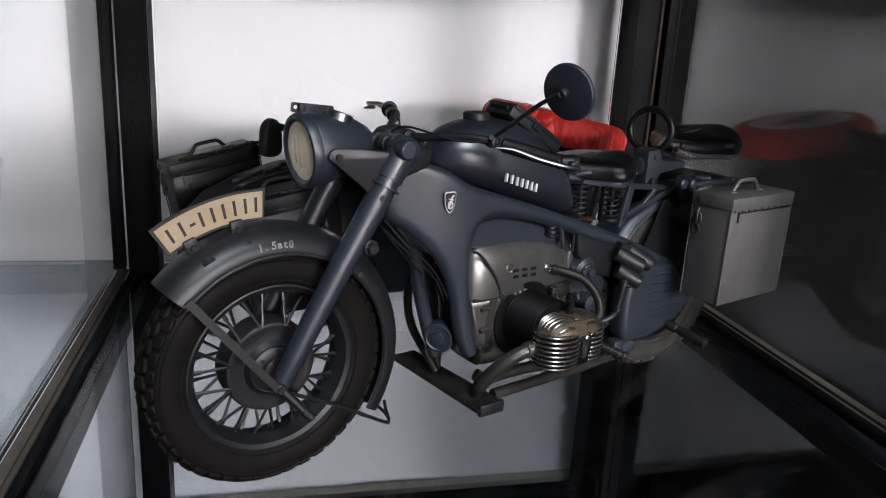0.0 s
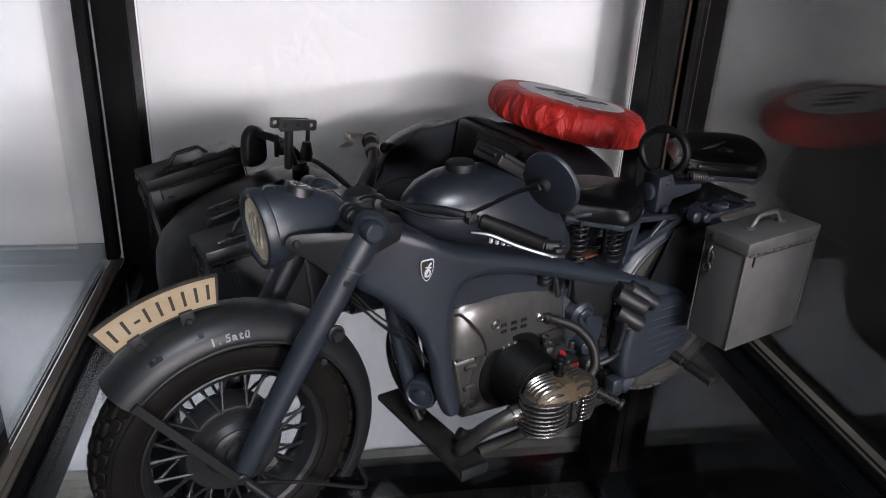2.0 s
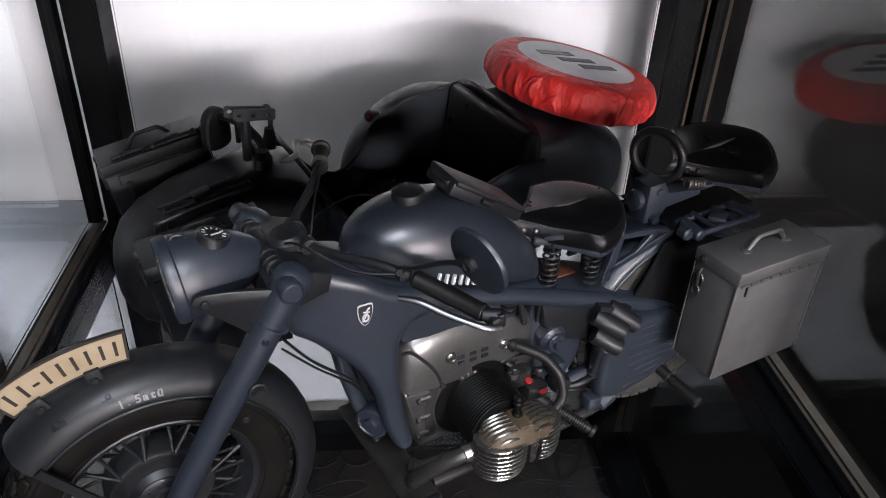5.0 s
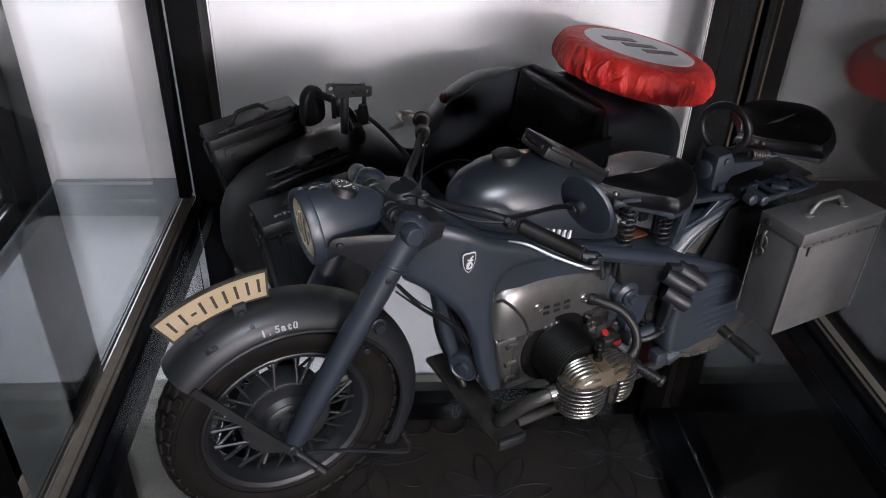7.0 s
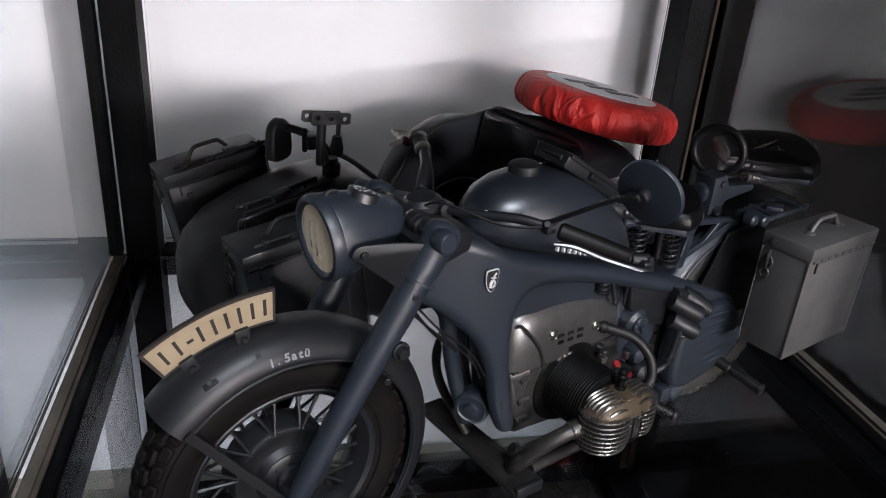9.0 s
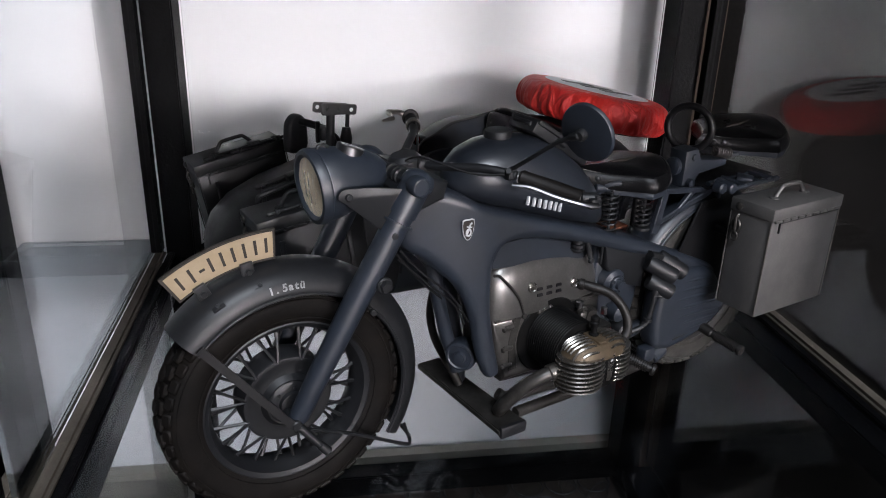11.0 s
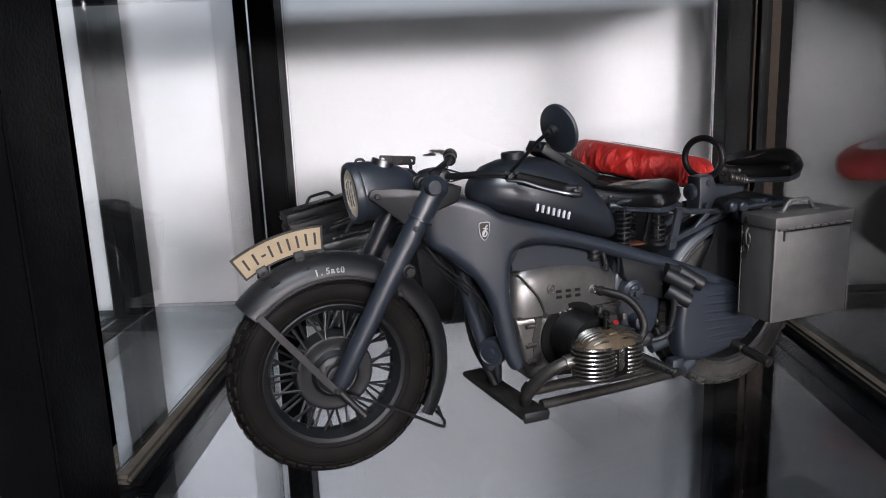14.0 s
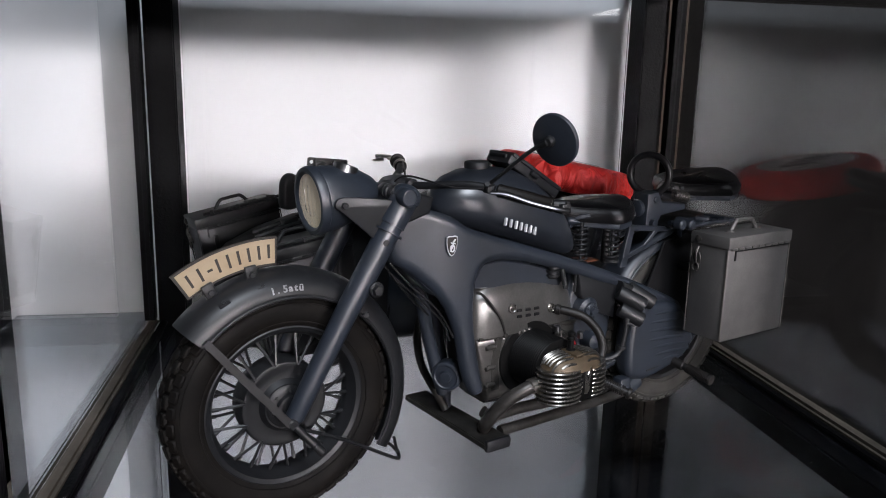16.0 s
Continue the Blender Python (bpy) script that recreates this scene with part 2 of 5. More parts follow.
def slab(bm, outline, l0, l1, bev=1.5, half=None, steps=3, ease=None):
    """An outline (rearwards, up) in millimetres drawn out across from l0 to l1, with rounded edges; half(r, z) scales it across."""
    pts = [Vector((p[0], p[1])) for p in outline]
    n = len(pts)
    area = sum(pts[i].x * pts[(i + 1) % n].y - pts[(i + 1) % n].x * pts[i].y for i in range(n))
    if area < 0:
        pts.reverse()
    inward = []
    for i in range(n):
        t = (pts[(i + 1) % n] - pts[i - 1]).normalized()
        inward.append(Vector((-t.y, t.x)))
    levels = [(l0 + bev * (1 - math.sin(a)), bev * (1 - math.cos(a))) for a in (math.pi / 2 * (steps - k) / steps for k in range(steps + 1))]
    levels += [(l1 - bev * (1 - math.sin(a)), bev * (1 - math.cos(a))) for a in (math.pi / 2 * k / steps for k in range(steps + 1))]
    rings = []
    for l, inset in levels:
        ring = []
        for p, q in zip(pts, inward):
            s = p + q * inset * (ease(p.x, p.y) if ease else 1.0)
            ring.append(P(s.x, l * (half(s.x, s.y) if half else 1.0), s.y))
        rings.append(ring)
    vs = skin(bm, rings, caps=False)
    last = levels[0][1]
    flat = [Vector((*(p + q * last * (ease(p.x, p.y) if ease else 1.0)), 0.0)) for p, q in zip(pts, inward)]
    for tri in tessellate_polygon([flat]):
        for ring in (vs[0], vs[-1]):
            bm.faces.new([ring[i] for i in tri])


def block(bm, centre, size, bev=0.6, turn=None, segments=2):
    """A rounded block; centre as P(), size in millimetres along (rear, across, up)."""
    tmp = bmesh.new()
    bmesh.ops.create_cube(tmp, size=1.0)
    bmesh.ops.scale(tmp, vec=Vector(size) * 0.001, verts=tmp.verts[:])
    if bev:
        bmesh.ops.bevel(tmp, geom=tmp.edges[:], offset=bev * 0.001, segments=segments, affect="EDGES", profile=0.5)
    m = Matrix.Translation(Vector(centre)) @ (turn or Matrix.Identity(4))
    merge(bm, tmp, m)


def merge(bm, tmp, m=None):
    if m is not None:
        bmesh.ops.transform(tmp, matrix=m, verts=tmp.verts[:])
    made = {v: bm.verts.new(v.co) for v in tmp.verts}
    for f in tmp.faces:
        bm.faces.new([made[v] for v in f.verts])
    tmp.free()


def bolt(bm, at, axis, rad=1.3, high=1.0, sides=6):
    axis = Vector(axis).normalized()
    lathe(bm, [(rad * 0.94, -0.4), (rad, 0.0), (rad, high * 0.75), (rad * 0.8, high)], at, axis, sides)


def coil(bm, a, b, rad, wire, turns, n=6):
    a, b = Vector(a), Vector(b)
    ax = (b - a).normalized()
    u = ax.orthogonal().normalized()
    w = ax.cross(u)
    k = int(turns * 12)
    tube(bm, [a + (b - a) * (i / k) + (u * math.cos(i * math.pi / 6) + w * math.sin(i * math.pi / 6)) * rad * 0.001 for i in range(k + 1)], wire, n)


LEFT, FRONT, UP = Vector((0, -1, 0)), Vector((-1, 0, 0)), Vector((0, 0, 1))
STAND = pose(-0.005, 0.338, 0.0, 0, 0, 23.4)


def box_mesh(name, lo, hi, mat, bev=0.0):
    bm = bmesh.new()
    tmp = bmesh.new()
    bmesh.ops.create_cube(tmp, size=1.0)
    bmesh.ops.scale(tmp, vec=Vector(hi) - Vector(lo), verts=tmp.verts[:])
    if bev:
        bmesh.ops.bevel(tmp, geom=tmp.edges[:], offset=bev, segments=2, affect="EDGES")
    merge(bm, tmp, Matrix.Translation((Vector(hi) + Vector(lo)) / 2))
    return finish(name, bm, mat)


def structure(name, lo, hi, mat, label, category, bev=0.0):
    return tagged(new(name, box_mesh(name, lo, hi, mat, bev)), label, category, kind="structure")


# ---- room round the cabinet ----
structure("wall_back", (-3.0, 0.730, -1.2), (3.0, 0.83, 2.2), WALL, "plain white painted wall behind the cabinet", "wall")
structure("wall_west", (-3.1, -3.4, -1.2), (-3.0, 0.83, 2.2), ROOM, "plain plastered room wall, its dimness put into the dark colour", "wall")
structure("wall_east", (3.0, -3.4, -1.2), (3.1, 0.83, 2.2), ROOM, "plain plastered room wall, its dimness put into the dark colour", "wall")
structure("wall_south", (-3.1, -3.5, -1.2), (3.1, -3.4, 2.2), ROOM, "plain plastered room wall, its dimness put into the dark colour", "wall")
structure("ceiling", (-3.1, -3.5, 2.2), (3.1, 0.83, 2.3), CEILING, "plain plastered room ceiling in dim light", "ceiling")
structure("floor", (-3.1, -3.5, -1.3), (3.1, 0.83, -1.2), TILE, "dark plain room floor under the cabinet", "floor")


# ---- glass cabinet ----
cabinet = thing("display_cabinet", pose(0, 0, 0), "black steel display cabinet with clear glass walls and shelf", "display cabinet")
XL, XR, YB, YF = -0.121, 0.348, 0.664, 0.262     # inner faces of the glass, and the open front


def cabinet_part(name, lo, hi, mat, label="", bev=0.0012):
    ob = new(name, box_mesh(name, lo, hi, mat, bev))
    ob.parent = cabinet
    if label:
        tagged(ob, label)
    if mat in (PANE, SHELF):
        ob.visible_shadow = False
    return ob


for x0, x1, y0, y1 in ((-0.1165, -0.0925, YB - 0.004, YB + 0.030), (0.3195, 0.3435, YB - 0.004, YB + 0.030), (XL - 0.031, XL + 0.000, YF, YF + 0.055), (XR, XR + 0.031, YF, YF + 0.03)):
    cabinet_part("post", (x0, y0, -1.2), (x1, y1, 0.62), FRAME_BLACK)
for z in (0.0, -0.256):
    cabinet_part("side_rail", (XL - 0.012, YF + 0.056, z - 0.024), (XL + 0.018, YB - 0.005, z - 0.0065), FRAME_BLACK)
    cabinet_part("side_rail", (XR - 0.024, YF + 0.031, z - 0.024), (XR + 0.012, YB - 0.005, z - 0.0065), FRAME_BLACK)
    cabinet_part("back_rail", (-0.0915, YB + 0.002, z - 0.024), (0.3185, YB + 0.024, z - 0.0005), FRAME_BLACK)
for x0, x1 in ((XL - 0.0065, XL + 0.0055), (XR - 0.0055, XR + 0.0065)):
    cabinet_part("glazing_strip", (x0, YF + 0.057, 0.0005), (x1, YB - 0.006, 0.0065), STRIP, "aged brass-coloured glazing strip", 0.0022)
for x0, x1 in ((XL + 0.0060, XL + 0.0120), (XR - 0.0120, XR - 0.0060)):
    cabinet_part("glazing_bead", (x0, YF + 0.057, 0.0005), (x1, YB - 0.006, 0.0035), FRAME_BLACK, "", 0.0008)
for x0, x1 in ((XL - 0.0045, XL - 0.0005), (XR + 0.0005, XR + 0.0045)):
    cabinet_part("side_pane", (x0, YF + 0.06, 0.0030), (x1, YB - 0.006, 0.300), PANE, "clear side pane", 0)
    cabinet_part("pane_channel", (x0 - 0.004, YB - 0.016, 0.006), (x1 + 0.004, YB - 0.0045, 0.300), FRAME_BLACK, "", 0.0006)
for x0, x1 in ((XL - 0.0045, XL - 0.0005), (XR + 0.0005, XR + 0.0045)):
    cabinet_part("lower_side_pane", (x0, YF + 0.057, -0.254), (x1, YB - 0.006, -0.026), PANE, "clear lower side pane", 0)
cabinet_part("back_pane", (-0.0905, YB + 0.0262, 0.001), (0.3175, YB + 0.0292, 0.296), PANE, "clear back pane", 0)
cabinet_part("glass_shelf", (XL + 0.0125, YF + 0.002, -0.006), (XR - 0.0125, YB - 0.005, 0.0), SHELF, "clear glass shelf with faint scratches", 0)
cabinet_part("upper_shelf", (XL - 0.001, YF + 0.03, 0.305), (XR + 0.001, YB - 0.006, 0.311), FRAME_BLACK, "dark upper shelf")
# Front rail added out of view to shadow the top of the wall.
cabinet_part("upper_shadow_rail", (XL - 0.02, YF + 0.002, 0.299), (XR + 0.02, YF + 0.028, 0.318), FRAME_BLACK)
cabinet_part("upper_back_rail", (-0.0915, YB + 0.002, 0.297), (0.3185, YB + 0.024, 0.318), FRAME_BLACK)
for x0, x1 in ((XL - 0.02, XL - 0.002), (XR + 0.002, XR + 0.02)):
    cabinet_part("upper_side_rail", (x0, YF + 0.057, 0.3015), (x1, YB - 0.006, 0.318), FRAME_BLACK)
cabinet_part("lower_shelf", (XL + 0.0185, YF + 0.002, -0.292), (XR - 0.0245, YB + 0.03, -0.283), DARK_SHELF_AND_SHADE, "dark lower shelf")


# ---- motorcycle ----
motorcycle = thing("model_motorcycle", STAND, "field-grey scale model military motorcycle standing on the glass shelf", "model motorcycle")


def wheel(name, r0, l0, spokes, rubber):
    """Rim, tyre, drum and spokes round an axle across the machine."""
    at = P(r0, l0, 58.5)
    bm = bmesh.new()
    lathe(bm, [(39.5, -7.5), (41.4, -8.8), (39.6, -9.7), (37.6, -8.6), (36.2, -5.0), (35.0, -3.0), (34.6, 0.0), (35.0, 3.0), (36.2, 5.0), (37.6, 8.6), (39.6, 9.7), (41.4, 8.8), (39.5, 7.5), (38.5, 0)], at, LEFT, 64, closed=True)
    rim = part(name, bm, PAINT_DARK, motorcycle, "dark painted spoked wheel")
    bm = bmesh.new()
    prof = [(38.8, -8.6), (41.0, -9.6), (44.5, -10.8), (49.0, -11.2), (53.0, -10.2), (55.4, -8.0), (56.3, -4.0), (56.5, 0), (56.3, 4.0), (55.4, 8.0), (53.0, 10.2), (49.0, 11.2), (44.5, 10.8), (41.0, 9.6), (38.8, 8.6), (38.8, 0)]
    lathe(bm, prof, at, LEFT, 80, closed=True)
    for k, l in ((42.6, 10.15), (51.6, 10.55), (42.6, -10.15), (51.6, -10.55)):
        e = 0.42 if l > 0 else -0.42
        lathe(bm, [(k - 0.45, l - e), (k - 0.3, l + e), (k + 0.3, l + e), (k + 0.45, l - e)], at, LEFT, 72, closed=True)
    count = 44
    for i in range(count):
        for side, shift in ((1, 0.0), (-1, 0.5), (0.42, 0.5), (-0.42, 0.0)):
            q = 2 * math.pi * (i + shift) / count
            out = Vector((math.cos(q), 0, math.sin(q)))
            turn = Matrix.Rotation(-q + math.pi / 2, 4, "Y")
            if abs(side) == 1:
                block(bm, at + out * 0.0546 + LEFT * side * 0.0080, (6.4, 4.6, 3.2), 0.7, turn @ Matrix.Rotation(side * 0.62, 4, "X"), 1)
            else:
                block(bm, at + out * 0.0567 + LEFT * side * 0.0080, (6.2, 5.4, 2.4), 0.6, turn @ Matrix.Rotation(0.4 * side, 4, "Z"), 1)
    part("tyre", bm, rubber, rim, "dusty black block-tread tyre")
    bm = bmesh.new()
    lathe(bm, [(5, -9), (12, -9), (20, -8), (22, -6.5), (22, 5.0), (21.2, 6.2), (19.6, 6.6), (18.6, 6.2), (13.5, 6.8), (12.4, 8.2), (11.4, 9.4), (10.6, 9.2), (9.6, 9.9), (6.0, 10.0), (5.4, 11.5), (3.0, 12.0)], at, LEFT, 48)
    drum = part("brake_drum", bm, PAINT_DARK, rim, "stepped dark brake drum")
    for i in range(6):
        q = math.pi * i / 3 + 0.3
        bm = bmesh.new()
        bolt(bm, at + Vector((math.cos(q), 0, math.sin(q))) * 0.0078 + LEFT * 0.0099, LEFT, 0.8, 0.7)
        part("drum_nut", bm, PAINT_DARK, drum)
    for i in range(spokes):
        side = 1 if i % 2 else -1
        lean = 0.13 if (i // 2) % 2 else -0.13
        q = 2 * math.pi * (i + 0.5) / spokes
        a = at + Vector((math.cos(q + lean), 0, math.sin(q + lean))) * 0.0200 + LEFT * side * 0.0060
        b = at + Vector((math.cos(q), 0, math.sin(q))) * 0.0356 + LEFT * side * 0.0020
        bm = bmesh.new()
        tube(bm, [a, b], 0.75, 6)
        tube(bm, [b + (a - b) * 0.25, b], 1.05, 6)
        part("spoke", bm, PAINT_DARK, rim)
    return rim


wheel("front_wheel", 3, 0, 44, RUBBER)
wheel("rear_wheel", 277, 0, 32, DUSTY_RUBBER)

# front mudguard: an arched sheet with rolled sides
def mudguard(name, r0, z0, crown, side, wide, a0, a1, mat, parent, label, steps=44):
    bm = bmesh.new()
    rings = []
    prof = []
    for k in range(29):
        q = math.pi * k / 28
        prof.append((side + (crown - side) * math.sin(q) ** 0.88, wide * math.cos(q)))
    inner = [(rad - 1.0, l * 0.94) for rad, l in prof[::-1]]
    for i in range(steps + 1):
        q = radians(a0 + (a1 - a0) * i / steps)
        rings.append([P(r0 + rad * math.cos(q), l, z0 + rad * math.sin(q)) for rad, l in prof + inner])
    skin(bm, rings)
    for l in (wide, -wide):
        tube(bm, [P(r0 + side * math.cos(q), l, z0 + side * math.sin(q)) for q in (radians(a0 + (a1 - a0) * i / steps) for i in range(steps + 1))], 0.75, 8)
    return part(name, bm, mat, parent, label, 50)


front_guard = mudguard("front_mudguard", 4, 58.5, 67.5, 55.5, 14.2, 138, -33, PAINT_DARK, motorcycle, "dark grey arched front mudguard")
mudguard("rear_mudguard", 277, 58.5, 64.5, 57, 13.5, 152, 10, PAINT, motorcycle, "field-grey rear mudguard")

# number plate on the front mudguard
def sector(bm, r0, z0, rin, rout, a0, a1, l, thick, n=18):
    rings = []
    for i in range(n + 1):
        q = radians(a0 + (a1 - a0) * i / n)
        c, s = math.cos(q), math.sin(q)
        rings.append([P(r0 + rin * c, l, z0 + rin * s), P(r0 + rout * c, l, z0 + rout * s), P(r0 + rout * c, l - thick, z0 + rout * s), P(r0 + rin * c, l - thick, z0 + rin * s)])
    skin(bm, rings)


bm = bmesh.new()
sector(bm, 0, 55, 72.5, 86.3, 123.2, 88.4, 2.0, 1.6)
plate = part("number_plate", bm, INK, motorcycle, "curved cream number plate with dark bars")
bm = bmesh.new()
sector(bm, 0, 55, 73.6, 85.2, 122.3, 89.2, 2.25, 0.5)
part("plate_face", bm, CREAM, plate)
for a in (119.4, 115.4, 112.0, 109.0, 105.3, 101.8, 98.3, 94.8, 91.4):
    bm = bmesh.new()
    dash = a == 112.0
    wide = 0.9 if dash else 0.44
    sector(bm, 0, 55, 78.6 if dash else 76.2, 79.7 if dash else 82.8, a + wide, a - wide, 2.45, 0.3, 3)
    part("plate_mark", bm, INK, plate)
for a in (115.5, 99.0):
    q = radians(a)
    d = Vector((math.cos(q), 0, math.sin(q)))
    bm = bmesh.new()
    turn = Matrix.Rotation(-q + math.pi / 2, 4, "Y")
    block(bm, P(0, 3.6, 55) + d * 0.0715, (5.6, 2.0, 6.5), 0.5, turn)
    block(bm, P(2, 8.0, 55) + d * 0.0665, (5.6, 8.0, 1.4), 0.4, turn @ Matrix.Rotation(0.35, 4, "X"))
    bolt(bm, P(0, 4.5, 55) + d * 0.0705, LEFT, 1.5, 1.2)
    bolt(bm, P(2, 10.5, 55) + d * 0.0660, (d * 0.8 + LEFT * 0.6), 1.2, 1.0)
    part("plate_bracket", bm, PAINT_DARK, plate)

# stays of the mudguard and the axle end
bm = bmesh.new()
a, b = P(-37, 14.6, 99.5), P(-1, 23.0, 55)
across = (b - a).cross(LEFT).normalized() * 0.0018
skin(bm, [[p + across, p + across + LEFT * 0.0012, p - across + LEFT * 0.0012, p - across] for p in (a, a + (b - a) * 0.5, b)])
part("mudguard_stay", bm, PAINT_BLACK, motorcycle)
bm = bmesh.new()
tube(bm, spline([P(6, 23, 51), P(30, 20, 38), P(58, 16, 20), P(64, 13, 17), P(66, 6, 18), P(66, -6, 18), P(64, -13, 17)], 5), 0.95, 8)
tube(bm, spline([P(66, 9, 18), P(63, 12, 22), P(60, 14.2, 30)], 4), 0.9, 8)
part("mudguard_rear_loop", bm, PAINT_DARK, motorcycle)
bm = bmesh.new()
rod(bm, P(0, 10, 55), P(0, 24.5, 55), 2.6, 12)
rod(bm, P(1, 23, 54), P(12, 28, 40.5), 1.9, 12)
rod(bm, P(9, 26.7, 44), P(13, 28.5, 39.5), 2.2, 12)
part("axle", bm, PAINT_DARK, motorcycle)

# fork legs
for s in (1, -1):
    bm = bmesh.new()
    tube(bm, [P(0, 18.5 * s, 53), P(3, 18.8 * s, 57), P(12, 19.5 * s, 74), P(30, 21 * s, 107), P(44, 22 * s, 131), P(53, 22.3 * s, 147)], [3.4, 4.6, 5.1, 5.7, 6.0, 6.0], 18)
    leg = part("fork_leg", bm, PAINT, motorcycle, "tapered field-grey fork leg")
    bm = bmesh.new()
    tube(bm, [P(52.4, 22.3 * s, 146), P(60, 22.6 * s, 159)], 6.8, 20)
    lathe(bm, [(6.9, -0.6), (7.4, 0.0), (7.4, 1.5), (7.2, 2.2), (6.9, 3.4), (5.9, 4.9), (4.2, 6.0), (2.0, 6.7), (0.2, 6.9)], P(60, 22.6 * s, 158.5), Vector((0.45, 0, 0.89)), 24)
    lathe(bm, [(2.6, -2), (4.2, -1.6), (4.6, 0), (4.6, 4.4), (4.0, 5.2), (3.5, 5.3), (3.3, 4.9), (0.2, 4.9)], P(57, 27.5 * s, 160), LEFT * s, 20)
    for r, z in ((50.6, 142.6), (59.6, 158.0)):
        lathe(bm, [(6.3, -0.5), (7.5, -0.4), (7.5, 0.4), (6.3, 0.5)], P(r, 22.4 * s, z), Vector((0.5, 0, 0.87)), 24)
    part("fork_cap", bm, PAINT, leg, "grey domed fork cap")
    if s == 1:
        for r, z in ((49, 138.5), (56.5, 152.5), (38.5, 104.5)):
            bm = bmesh.new()
            bolt(bm, P(r - 2.2, 27.6, z), Vector((-0.35, -0.94, 0)), 1.5, 1.0, 12)
            part("fork_bolt", bm, PAINT_DARK, leg)
        bm = bmesh.new()
        lathe(bm, [(3.3, -2.0), (3.3, 0.6), (3.0, 1.0), (2.9, 3.0), (2.5, 3.6), (0.2, 3.7)], P(42, 26.5, 116), LEFT, 6)
        lathe(bm, [(3.5, 0), (3.8, 0.4), (3.8, 1.4), (3.3, 1.8)], P(42, 26.2, 116), LEFT, 24)
        part("fork_knob", bm, PAINT_DARK, leg)

# yoke bar across, with its rings
bm = bmesh.new()
tube(bm, [P(57, 30, 160), P(57, -34, 161)], 3.0, 14)
for l in (14, 11, 6, -12, -17, -22, -27):
    lathe(bm, [(3.0, -1.2), (3.9, -0.9), (3.9, 0.9), (3.0, 1.2)], P(57, l, 160.5), LEFT, 16)
part("yoke_bar", bm, PAINT_DARK, motorcycle)
bm = bmesh.new()
slab(bm, [(52, 143), (74, 150), (76, 158), (60, 163), (52, 156)], -24, 24, 2)
rod(bm, P(74, 0, 118), P(66, 0, 166), 8, 18)
part("steering_head", bm, PAINT_DARK, motorcycle)

# headlamp
LAMP_AXIS = Vector((-0.99, 0, -0.10)).normalized()
bm = bmesh.new()
lathe(bm, [(13.0, -0.3), (13.4, 0.5), (14.6, 1.3), (16.3, 1.1), (17.0, -0.6), (16.8, -3.0), (16.2, -3.6), (16.4, -4.4), (15.8, -11), (14.0, -19), (11.2, -27), (7.4, -33), (3.5, -36.5), (0.3, -37.5)], P(20.5, 0, 156.5), LAMP_AXIS, 40)
lamp = part("headlamp", bm, PAINT, motorcycle, "dark round headlamp with a fluted lens")
bm = bmesh.new()
bowl_side, bowl_up = LEFT, LAMP_AXIS.cross(LEFT).normalized()
rings = []
for rad, deep in ((13.3, -0.8), (12.9, -2.2), (11.8, -4.0), (10.2, -5.8), (8.2, -7.3), (6.0, -8.5), (3.6, -9.3), (0.3, -9.8)):
    ring = []
    for j in range(144):
        q = 2 * math.pi * j / 144
        dent = 0.36 * abs(math.sin(math.pi * rad * math.cos(q) / 3.3)) * min(1.0, (13.6 - rad) / 3)
        ring.append(P(20.0, 0, 156.45) + (bowl_side * rad * math.cos(q) + bowl_up * rad * math.sin(q) + LAMP_AXIS * (deep + dent)) * 0.001)
    rings.append(ring)
skin(bm, rings)
part("reflector", bm, MIRROR, lamp, "warm silvered reflector bowl", 50)
# fluted lens: a shallow dome with vertical ribs
bm = bmesh.new()
rings = []
side, upl = LEFT, LAMP_AXIS.cross(LEFT).normalized()
for i in range(25):
    rad = 13.2 * math.sin(math.pi / 2 * (i / 24))
    dome = 1.5 * math.cos(math.pi / 2 * (i / 24))
    ring = []
    for j in range(120):
        q = 2 * math.pi * j / 120
        x, y = rad * math.cos(q), rad * math.sin(q)
        flute = (0.12 * math.cos(x * 1.45) + 0.012 * math.cos(y * 0.9)) * (1 if rad < 12.9 else 0)
        ring.append(P(20.5, 0, 156.5) + (side * x + upl * y + LAMP_AXIS * (dome + flute - 0.2)) * 0.001)
    rings.append(ring)
back = []
for i in range(25):
    rad = 13.2 * math.sin(math.pi / 2 * (i / 24))
    dome = 1.5 * math.cos(math.pi / 2 * (i / 24))
    back.append([P(20.5, 0, 156.5) + (side * rad * math.cos(q) + upl * rad * math.sin(q) + LAMP_AXIS * (dome - 1.5)) * 0.001 for q in (2 * math.pi * j / 120 for j in range(120))])
skin(bm, rings + back[::-1], caps=False)
bmesh.ops.remove_doubles(bm, verts=bm.verts[:], dist=1e-6)
ob = part("lens", bm, LENS, lamp, "clear fluted glass lens")
ob.visible_shadow = False
bm = bmesh.new()
lathe(bm, [(0.2, 3.0), (1.6, 2.6), (2.2, 1.2), (2.2, -4)], P(24.5, 0, 156.5), LAMP_AXIS, 16)
part("bulb", bm, LEVER, lamp)
bm = bmesh.new()
DIAL = P(38.6, 1.8, 172.6)
dial_turn = Matrix.Rotation(radians(20), 4, "Y")
dial_up = (dial_turn @ Vector((0, 0, 1))).normalized()
lathe(bm, [(6.2, -5), (6.2, 0.5), (5.7, 0.9), (5.1, 0.6)], DIAL, dial_up, 28)
dial = part("dial_rim", bm, CHROME, lamp, "thin bright dial rim")
bm = bmesh.new()
lathe(bm, [(5.2, 0.3), (5.2, 0.6), (0.2, 0.7)], DIAL, dial_up, 28)
